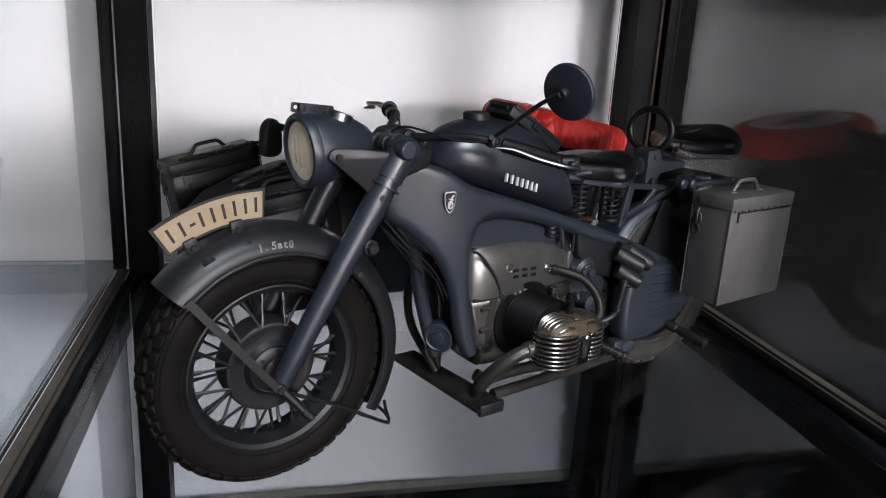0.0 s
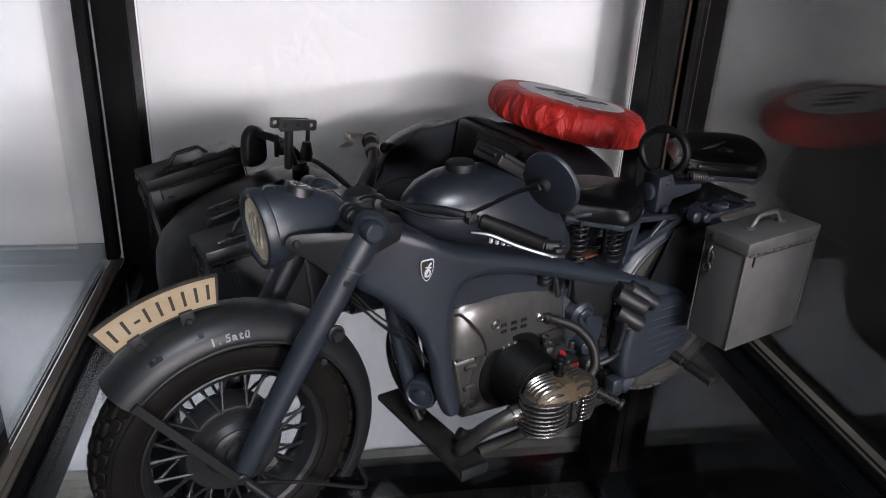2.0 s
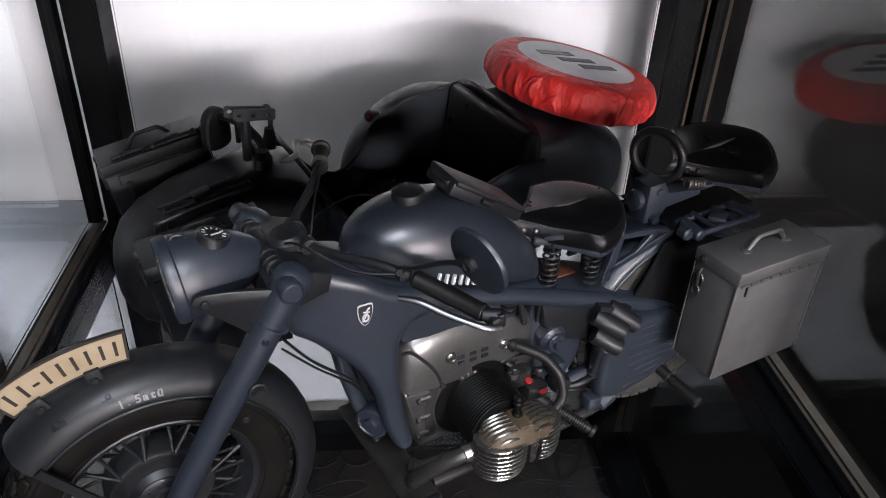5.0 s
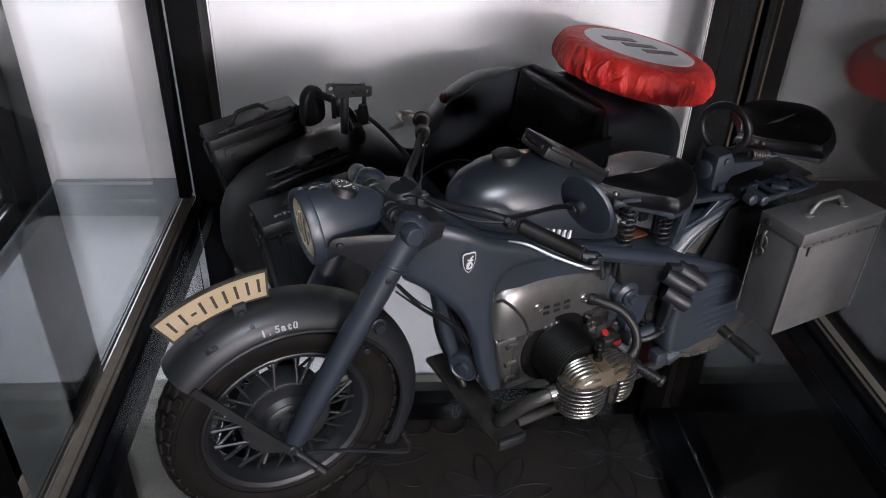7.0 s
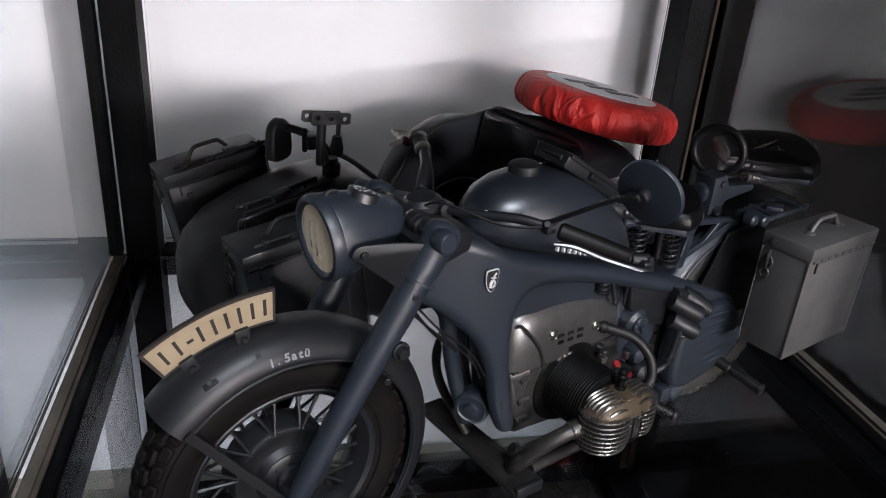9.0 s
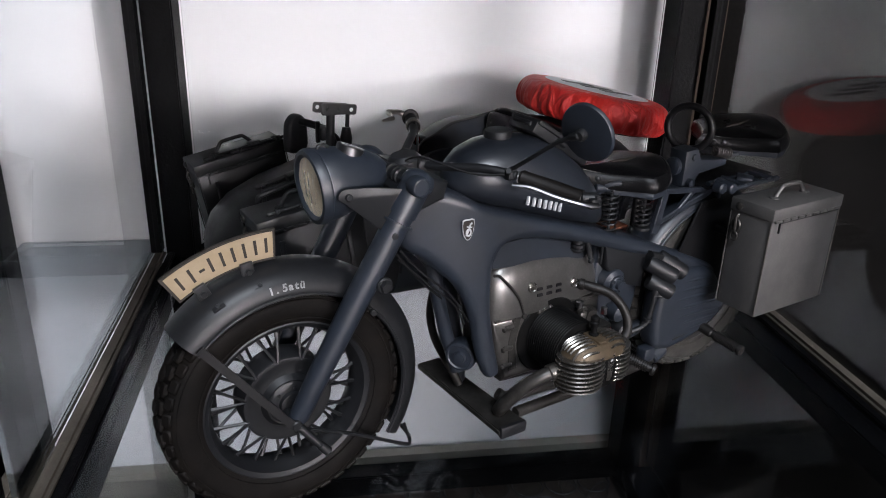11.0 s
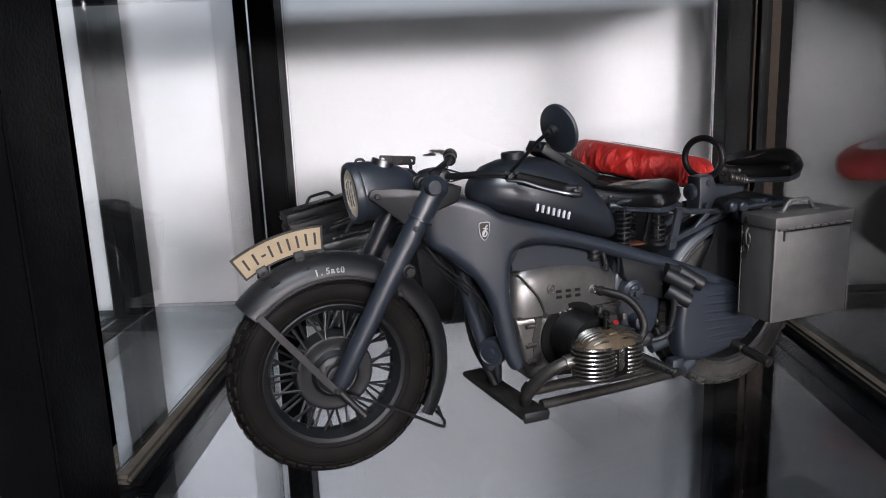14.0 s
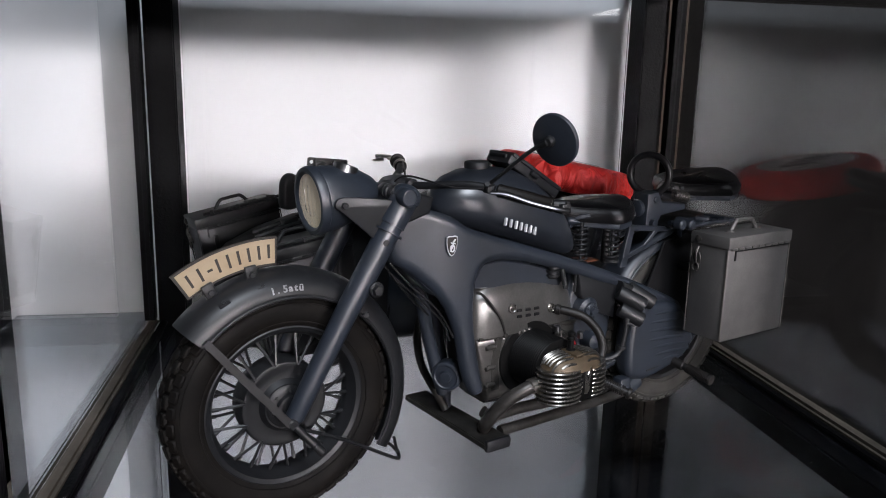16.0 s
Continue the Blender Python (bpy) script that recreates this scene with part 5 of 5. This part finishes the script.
# ---- steel boxes ----
def steel_box(m, mat, label):
    """A lidded steel box, 62 x 27 x 64 mm, its origin at the middle of the underside."""
    box = thing("ammunition_box", m, label, "metal box", "steel boxes on the machine")
    bm = bmesh.new()
    block(bm, P(-0.5, 0, 29.0), (61, 26.5, 58), 1.0)
    body = part("box_body", bm, mat, box)
    for r in (-31, 31):
        for l in (-13.2, 13.2):
            bm = bmesh.new()
            tube(bm, [P(r - 0.5, l, 1), P(r - 0.5, l, 57)], 0.4, 6)
            part("worn_edge", bm, BOX_EDGE if mat is BOX_PAINT else mat, body)
    bm = bmesh.new()
    block(bm, P(-0.5, 0, 61.4), (63, 28.4, 7.4), 0.9)
    for k in range(9):
        block(bm, P(-27 + 6.6 * k, 14.4, 57.6), (5.6, 0.9, 1.3), 0.2)
    lid = part("box_lid", bm, mat, box)
    # Black strip draws the shadow line under the lid; small hook at its end.
    bm = bmesh.new()
    block(bm, P(3, 13.2, 56.4), (54, 1.0, 1.5), 0.2)
    tube(bm, [P(-24, 13.8, 56.4), P(29, 13.8, 56.4)], 0.55, 6)
    block(bm, P(-24.5, 13.7, 53.6), (1.1, 1.0, 6.5), 0.3)
    part("lid_shadow_and_hook", bm, PAINT_BLACK, body)
    bm = bmesh.new()
    tube(bm, spline([P(-13, 0, 64.8), P(-11.5, 0, 67), P(-8, 0, 71.0), P(-5, 0, 71.8), P(5, 0, 71.8), P(8, 0, 71.0), P(11.5, 0, 67), P(13, 0, 64.8)], 4), 1.25, 10)
    for r in (-13.5, 13.5):
        lathe(bm, [(2.8, -0.3), (2.8, 0.7), (2.0, 1.1), (0.2, 1.2)], P(r, 0, 64.9), UP, 14)
    part("handle", bm, mat, lid, "bent wire carrying handle")
    if mat is not BOX_PAINT:
        for l, r0, r1 in ((9.5, -24, 30), (12.2, -6, 32)):
            bm = bmesh.new()
            rod(bm, P(r0, l, 66.4), P(r1, l, 66.4), 1.1, 10)
            for r in (r0 + 6, r1 - 5):
                lathe(bm, [(1.1, -1.4), (2.0, -1.0), (2.0, 1.0), (1.1, 1.4)], P(r, l, 66.4), FRONT, 12)
            part("lid_rod", bm, mat, lid)
        bm = bmesh.new()
        block(bm, P(12, 6.5, 66.4), (9, 6, 3.2), 0.9)
        part("lid_clasp", bm, mat, lid)
        for r in (-20, 20):
            bm = bmesh.new()
            block(bm, P(r, 13.9, 26), (3.2, 1.2, 50), 0.4)
            part("side_rib", bm, mat, body)
    bm = bmesh.new()
    for z in (61, 46):
        lathe(bm, [(2.2, -0.4), (2.2, 0.9), (1.2, 1.5), (0.2, 1.6)], P(-32 if z > 58 else -31, -8, z), FRONT, 12)
    tube(bm, [P(-32.6, -8 + 2.6 * math.cos(q), 49.5 + 3.6 * math.sin(q)) for q in (2 * math.pi * k / 20 for k in range(20))], 0.7, 8, loop=True)
    tube(bm, [P(-33.0, -8 + 2.2 * math.cos(q), 43.5 + 2.6 * math.sin(q)) for q in (2 * math.pi * k / 20 for k in range(20))], 0.65, 8, loop=True)
    tube(bm, spline([P(-32, -8, 56), P(-33.4, -8, 53), P(-32.6, -8, 46)], 4), 1.0, 8)
    part("latch", bm, STEEL, body, "wire latch loops")
    return box


steel_box(STAND @ Matrix.Translation(P(290, 50.5, 63)), BOX_PAINT, "worn grey steel ammunition box hung beside the rear wheel")

# ---- sidecar ----
sidecar = thing("model_sidecar", STAND, "dark field-grey model sidecar with an open cockpit", "model sidecar")
CX = -152


def hull_ring(r, zb, zt, w, power=0.7, n=40):
    ring = []
    for j in range(n):
        q = 2 * math.pi * j / n
        c, s = math.cos(q), math.sin(q)
        zc = zb + (zt - zb) * 0.5
        ring.append(P(r, CX + w * math.copysign(abs(c) ** power, c), zc + (zt - zb) / 2 * math.copysign(abs(s) ** power, s)))
    return ring


bm = bmesh.new()
skin(bm, [hull_ring(*a) for a in ((13, 58, 76, 9), (16, 50, 86, 20), (22, 43, 96, 28), (34, 37, 106, 34), (55, 33, 115, 38), (82, 31, 122, 42), (108, 30, 124, 47), (124, 30, 118, 50))])
nose = part("nose", bm, PAINT_BLACK, sidecar, "rounded dark sidecar nose", 60)

# open tub: outer skin and inner skin joined by a rolled rim, cut low where one steps in
HALF = 51


def rim_height(r, s):
    if s > 0:
        return float(np.interp(r, [122, 132, 150, 185, 200, 214, 228, 244, 258, 270], [116, 104, 82, 75, 82, 94, 104, 109, 111, 111]))
    return float(np.interp(r, [122, 132, 150, 176, 187, 196, 222, 250, 270], [116, 104, 84, 76, 92, 110, 123, 127, 130]))


bm = bmesh.new()
rows = []
for r in (122, 128, 136, 146, 158, 170, 178, 187, 196, 206, 216, 226, 236, 246, 258, 268):
    prof = []
    for k in range(17):
        q = math.pi * k / 16
        top = rim_height(r, math.cos(q))
        prof.append((HALF * math.copysign(abs(math.cos(q)) ** 0.40, math.cos(q)), top - (top - 30) * math.sin(q) ** 0.5))
    inner = [(x * 0.96, max(z, 34)) for x, z in prof[::-1]]
    rows.append([P(r, CX + x, z) for x, z in prof + inner])
skin(bm, rows)
tub = part("cockpit_tub", bm, TUB_PAINT, sidecar, "open dark grey cockpit tub", 60)
for s in (1, -1):
    bm = bmesh.new()
    tube(bm, spline([P(r, CX + s * HALF * 0.985, rim_height(r, s)) for r in (122, 132, 150, 170, 187, 196, 208, 222, 236, 250, 268)], 4), 1.5, 10)
    part("rolled_rim", bm, PAINT_DARK, tub)
bm = bmesh.new()
tube(bm, spline([P(124, CX + 50, 112), P(122, CX + 42, 119), P(119, CX, 125), P(122, CX - 42, 119), P(124, CX - 50, 112)], 5), 1.6, 10)
part("dash_rim", bm, PAINT_DARK, tub)
# tail with a sloping deck
bm = bmesh.new()
skin(bm, [hull_ring(*a) for a in ((266, 30, 130, 51, 0.5), (284, 32, 131, 50.5, 0.5), (306, 36, 126, 48, 0.55), (332, 44, 116, 42, 0.6), (352, 56, 104, 32, 0.7), (362, 66, 92, 16, 0.8))])
part("tail", bm, TUB_PAINT, sidecar, "rounded field-grey sidecar tail", 60)
# seat
bm = bmesh.new()
block(bm, P(256, CX, 96), (13, 98, 70), 5.0, Matrix.Rotation(radians(8), 4, "Y"), 4)
part("seat_back", bm, LEATHER, sidecar, "black leather seat back")
bm = bmesh.new()
block(bm, P(214, CX, 60), (66, 90, 20), 7.0, None, 4)
part("seat_cushion", bm, LEATHER, sidecar)
bm = bmesh.new()
tube(bm, spline([P(262, CX + 49, 112), P(263, CX + 44, 127), P(264, CX + 24, 131), P(264, CX, 132), P(264, CX - 24, 132), P(263, CX - 44, 130), P(262, CX - 49, 118), P(256, CX - 49, 90)], 6), 3.4, 12)
part("seat_roll", bm, LEATHER, sidecar, "padded black leather roll")
# wheel on the far side with its mudguard and marker lamp
bm = bmesh.new()
at = P(248, -224, 55)
lathe(bm, [(36, -8.6), (42, -10.4), (48, -10.4), (52, -6.5), (53.8, 0), (52, 6.5), (48, 10.4), (42, 10.4), (36, 8.6), (20, 4), (8, 9), (3, 10)], at, LEFT, 48)
part("sidecar_wheel", bm, RUBBER, sidecar, "dark tyre of the sidecar wheel")
guard = mudguard("sidecar_mudguard", 248, 55, 68, 56, 15, 175, 10, PAINT, sidecar, "rounded grey sidecar mudguard")
guard.location = P(0, -224, 0)
bm = bmesh.new()
lathe(bm, [(4.4, -6), (4.8, 0), (4.2, 2.0)], P(199, -213, 110), Vector((-0.9, -0.3, 0.2)), 18)
lampm = part("marker_lamp", bm, PAINT_DARK, sidecar)
bm = bmesh.new()
lathe(bm, [(4.0, 1.6), (3.2, 3.4), (0.2, 4.2)], P(199, -213, 110), Vector((-0.9, -0.3, 0.2)), 18)
part("marker_lens", bm, RED_GLASS, lampm, "small dark red lens")
# chassis tubes to the motorcycle
for pts in (([P(250, -200, 45), P(250, -90, 38), P(258, -14, 50)]), ([P(190, -110, 40), P(190, -50, 40), P(190, -10, 44)])):
    bm = bmesh.new()
    tube(bm, spline(pts, 5), 4.5, 10)
    part("chassis_tube", bm, PAINT_BLACK, sidecar)
# strapped rods on the nose
bm = bmesh.new()
rod(bm, P(38, -130, 117), P(80, -120, 131), 1.5)
rod(bm, P(40, -124, 116), P(84, -114, 130), 1.2)
tube(bm, spline([P(34, -116, 106), P(34, -113, 116), P(38, -111, 119), P(60, -112, 124), P(84, -112, 128)], 4), 1.5, 8)
block(bm, P(60, -122, 124), (10, 8, 5), 1.2, Matrix.Rotation(radians(-16), 4, "Y"))
for r, z in ((42, 112), (76, 122)):
    rod(bm, P(r, -126, z - 8), P(r, -126, z + 7), 1.4)
part("strap_bar", bm, PAINT_DARK, nose)
# gun mount on the cowl, without any gun
bm = bmesh.new()
lathe(bm, [(5.4, -3), (5.4, 4), (4.2, 5.5), (3.6, 8)], P(100, -142, 125), UP, 20)
tube(bm, spline([P(94, -136, 134), P(90, -136, 146), P(91, -137, 155)], 4), 1.8, 8)
tube(bm, [P(106, -147, 131), P(106.5, -148, 136), P(107, -148.5, 143)], [3.4, 4.0, 2.6], 14)
mount = part("gun_mount", bm, PAINT_DARK, sidecar, "small pivot mount with a drilled bracket")
def holed_plate(bm, outer, holes, thick, m):
    """A plate in the upright plane with round holes cut through it; millimetres, laid into place by m."""
    loops = [outer] + [[(x + rad * math.cos(-q), y + rad * math.sin(-q)) for q in (2 * math.pi * k / 14 for k in range(14))] for x, y, rad in holes]
    flat = [p for loop in loops for p in loop]
    near = [bm.verts.new(m @ P(x, thick / 2, y)) for x, y in flat]
    far = [bm.verts.new(m @ P(x, -thick / 2, y)) for x, y in flat]
    for tri in tessellate_polygon([[Vector((x, y, 0)) for x, y in loop] for loop in loops]):
        bm.faces.new([near[i] for i in tri])
        bm.faces.new([far[i] for i in tri])
    start = 0
    for loop in loops:
        for i in range(len(loop)):
            a, b = start + i, start + (i + 1) % len(loop)
            bm.faces.new((near[a], near[b], far[b], far[a]))
        start += len(loop)


outer = [(-11, -2.4), (-9.6, -3.2), (9.6, -3.2), (11, -2.4), (11, 2.6), (10, 3.2), (-10, 3.2), (-11, 2.4)]
holes = [(-8.2, 0.2, 1.35), (-0.6, -0.2, 1.2), (7.8, -0.2, 1.35)]
for l, shift in ((-132.5, 3.4), (-138.0, 0.0)):
    bm = bmesh.new()
    holed_plate(bm, outer, holes, 1.3, Matrix.Translation(P(91.5 + shift, l, 159.0)) @ Matrix.Rotation(radians(-9), 4, "Z") @ Matrix.Rotation(radians(5), 4, "Y"))
    part("drilled_plate", bm, PAINT_DARK, mount)
bm = bmesh.new()
block(bm, P(92.5, -135.2, 156.0), (15, 5.0, 1.4), 0.4, Matrix.Rotation(radians(-9), 4, "Z"))
tube(bm, spline([P(101, -139, 159), P(104.5, -143, 158.5), P(107.5, -147.5, 154), P(108.5, -150, 146), P(107, -149, 135)], 5), 1.5, 8, flat=0.7)
rod(bm, P(89.5, -135.5, 132), P(90.5, -135.5, 156.5), 2.6, 16)
part("bracket_post", bm, PAINT_DARK, mount)
# side lamp in a tall rounded housing
bm = bmesh.new()
tmp = bmesh.new()
slab(tmp, spline([(-8, -12.5), (8, -12.5), (9, 2), (6.4, 9), (0, 12), (-6.4, 9), (-9, 2)], 4, True), -3.5, 3.5, 2.0, None, 3)
merge(bm, tmp, Matrix.Translation(P(84, -179, 136)) @ Matrix.Rotation(radians(28), 4, "Z"))
tube(bm, spline([P(87, -177, 143), P(95, -166, 141), P(101, -154, 136), P(102, -148, 131)], 5), [2.4, 2.6, 2.2], 10)
block(bm, P(96, -160, 138), (8, 10, 9), 1.8)
rod(bm, P(92, -160, 132), P(92, -160, 146), 1.6)
part("side_lamp", bm, PAINT_DARK, sidecar, "tall rounded dark side lamp on a bent arm")

steel_box(STAND @ Matrix.Translation(P(62, -204, 59)) @ Matrix.Rotation(radians(-11), 4, "Y"), PAINT_DARK, "dark grey steel ammunition box beside the sidecar nose")
steel_box(STAND @ Matrix.Translation(P(61, -92, 54)) @ Matrix.Rotation(radians(-8), 4, "Y"), PAINT_DARK, "dark grey steel ammunition box between sidecar and wheel")
for l in (-204, -93):
    bm = bmesh.new()
    block(bm, P(60, l, 58 if l < -150 else 52), (60, 28, 9), 1.0)
    block(bm, P(52, l + (14 if l < -150 else -14), 60), (50, 10, 6), 1.0)
    part("box_tray", bm, PAINT_BLACK, sidecar)

# ---- spare wheel in its cloth cover ----
TILT_BACK = STAND @ Matrix.Translation(P(323, -156, 127)) @ Matrix.Rotation(radians(11), 4, "Y") @ Matrix.Rotation(radians(2.5), 4, "X")
spare = thing("spare_wheel", TILT_BACK, "spare wheel in a red cloth cover lying on the sidecar tail", "spare wheel")
rng = random.Random(5)
folds = [(rng.uniform(0, 2 * math.pi), rng.uniform(0.03, 0.10), rng.uniform(0.5, 1.5)) for _ in range(64)]
bm = bmesh.new()
n = 300
rings = []
for i in range(19):
    t = i / 18
    ring = []
    for j in range(n):
        q = 2 * math.pi * j / n
        f = 0.0
        for c, w, h in folds:
            d = (q - c + math.pi + 0.55 * w * math.sin(5 * t)) % (2 * math.pi) - math.pi
            f += h * math.exp(-(d / w * 1.6) ** 2) - 0.45 * h * math.exp(-((d - w) / w * 1.3) ** 2)
        pleat = 0.5 * math.sin(47 * q + 2.1 * math.sin(3 * q) + 1.2 * math.sin(7 * q + 1)) + 0.4 * math.sin(71 * q + 1.7 * math.sin(5 * q))
        a = math.pi * (0.02 + 0.96 * t)
        rad = 46 + 14.2 * math.sin(a) ** 0.62
        z = 12.5 * math.cos(a)
        gather = min(1.0, max(0.0, (t - 0.16) / 0.6)) ** 1.3
        rad += math.sin(math.pi * min(1, t * 1.02)) ** 0.5 * (1.25 * f * (0.12 + gather) + (0.9 + 0.7 * math.sin(4 * q + 2)) * pleat * gather * 0.8)
        if t > 0.9:
            rad -= (t - 0.9) * 40
        ring.append(Vector((rad * math.cos(q), rad * math.sin(q), z + 11.5)) * 0.001)
    rings.append(ring)
top = [[Vector((rad * math.cos(2 * math.pi * j / n), rad * math.sin(2 * math.pi * j / n), 24.0 + h)) * 0.001 for j in range(n)] for rad, h in ((0.3, 0.7), (24, 0.6), (42.5, 0.3))]
skin(bm, top + rings)
cover = part("cloth_cover", bm, RED_CLOTH, spare, "gathered red satin cover", 80)
bm = bmesh.new()
lathe(bm, [(41.5, 24.45), (41.5, 24.62), (24, 24.95), (0.3, 25.1)], (0, 0, 0), UP, 72)
part("white_disc", bm, WHITE_CLOTH, cover, "white printed disc with plain grey bars")
for x, y, a, b in ((-9, 13, 30, 7.5), (0, 0, 30, 7.5), (9, -13, 30, 7.5)):
    bm = bmesh.new()
    block(bm, Vector((x, y, 25.2)) * 0.001, (a, b, 0.5), 0.1, None, 1)
    part("grey_bar", bm, GREY_PRINT, cover)
bm = bmesh.new()
lathe(bm, [(40, 0), (46, -2), (49, 1), (49, 4), (40, 8)], (0, 0, 0), UP, 48)
lathe(bm, [(20, -6), (20, 4)], (0, 0, 0), UP, 24)
part("tyre", bm, RUBBER, spare)

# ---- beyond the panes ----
# Near-black sheet stands in for the unlit space beyond the right pane.
structure("unlit_space_sheet", (0.386, 0.704, -1.2), (1.60, 0.724, 0.90), DARK_SHELF_AND_SHADE, "near-black sheet standing in for the unlit space beyond the pane", "panel")
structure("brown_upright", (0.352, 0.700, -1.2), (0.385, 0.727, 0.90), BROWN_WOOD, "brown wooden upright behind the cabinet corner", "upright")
# Unseen sheet added to keep lamp light off the low right wall.
structure("side_light_blocker", (0.41, 0.17, -1.2), (2.2, 0.19, -0.015), DARK_SHELF_AND_SHADE, "unseen low dark sheet added to shade the wall on the right", "panel")
neighbour = thing("neighbour_cabinet", pose(0, 0, 0), "second black steel cabinet standing beside the first", "display cabinet")


def neighbour_part(name, lo, hi, mat):
    ob = new(name, box_mesh(name, lo, hi, mat, 0.0012))
    ob.parent = neighbour
    return ob


neighbour_part("post", (-0.282, 0.660, -1.2), (-0.250, 0.692, 0.62), FRAME_BLACK)
neighbour_part("side_rail", (-0.280, 0.30, -0.026), (-0.252, 0.658, -0.002), FRAME_BLACK)
neighbour_part("front_post", (-0.282, 0.262, -1.2), (-0.250, 0.296, 0.62), FRAME_BLACK)
for ob in (neighbour_part("glass_shelf", (-0.75, 0.268, -0.0060), (-0.286, 0.659, -0.0005), DEEP_SHELF), neighbour_part("bridging_shelf", (-0.249, 0.268, -0.0060), (-0.1335, 0.700, -0.0005), DEEP_SHELF), neighbour_part("side_pane", (-0.268, 0.298, 0.002), (-0.264, 0.655, 0.300), PANE), neighbour_part("lower_pane", (-0.268, 0.298, -0.295), (-0.264, 0.655, -0.028), SHELF)):
    ob.visible_shadow = False
neighbour_part("back_rail", (-0.75, 0.664, -0.026), (-0.284, 0.686, -0.002), FRAME_BLACK)


# skirting low on the wall, and the patterned liner on the lower shelf
structure("skirting", (-0.9, 0.716, -1.2), (0.350, 0.7295, -0.270), BEIGE, "aged beige skirting low on the white wall", "skirting")
liner = thing("shelf_liner", pose(0, 0, 0), "dim brown liner with black flower pattern on the lower shelf", "shelf liner")
ob = new("cloth", box_mesh("cloth", (-0.09, 0.40, -0.2828), (0.315, 0.685, -0.2815), BROWN_CLOTH))
ob.parent = liner
LEVEL = -0.2812
for cx, cy, ring in ((0.274, 0.612, 0.058), (0.150, 0.560, 0.058), (0.030, 0.612, 0.058), (-0.060, 0.545, 0.050), (0.235, 0.480, 0.050)):
    for k in range(8):
        q = math.pi * k / 4 + 0.2
        bm = bmesh.new()
        pts = []
        for i in range(16):
            a = 2 * math.pi * i / 16
            x, y = ring * (0.52 + 0.48 * math.cos(a)), ring * 0.17 * math.sin(a)
            pts.append(Vector((cx + x * math.cos(q) - y * math.sin(q), cy + x * math.sin(q) + y * math.cos(q), LEVEL)))
        tube(bm, pts, 0.8, 6, loop=True)
        part("petal", bm, IRON, liner)
for k in range(11):
    bm = bmesh.new()
    tube(bm, [Vector((-0.07 + 0.0365 * k + 0.0165 * math.cos(a), 0.663 + 0.0165 * math.sin(a), LEVEL)) for a in (2 * math.pi * i / 22 for i in range(22))], 1.1, 6, loop=True)
    part("border_ring", bm, IRON, liner)

# crumbs of dust on the shelf
rng = random.Random(11)
bm = bmesh.new()
for _ in range(70):
    tmp = bmesh.new()
    bmesh.ops.create_icosphere(tmp, subdivisions=1, radius=rng.uniform(0.00015, 0.00045))
    merge(bm, tmp, Matrix.Translation((rng.uniform(XL + 0.02, XR - 0.02), rng.uniform(YF + 0.01, YB - 0.02), 0.0001)) @ Matrix.Diagonal((rng.uniform(0.6, 1.8), 1.0, 0.5, 1.0)))
dust = tagged(new("dust_crumbs", finish("dust_crumbs", bm, GRIP)), "dark dust crumbs scattered on the glass shelf", "dust", kind="stuff")
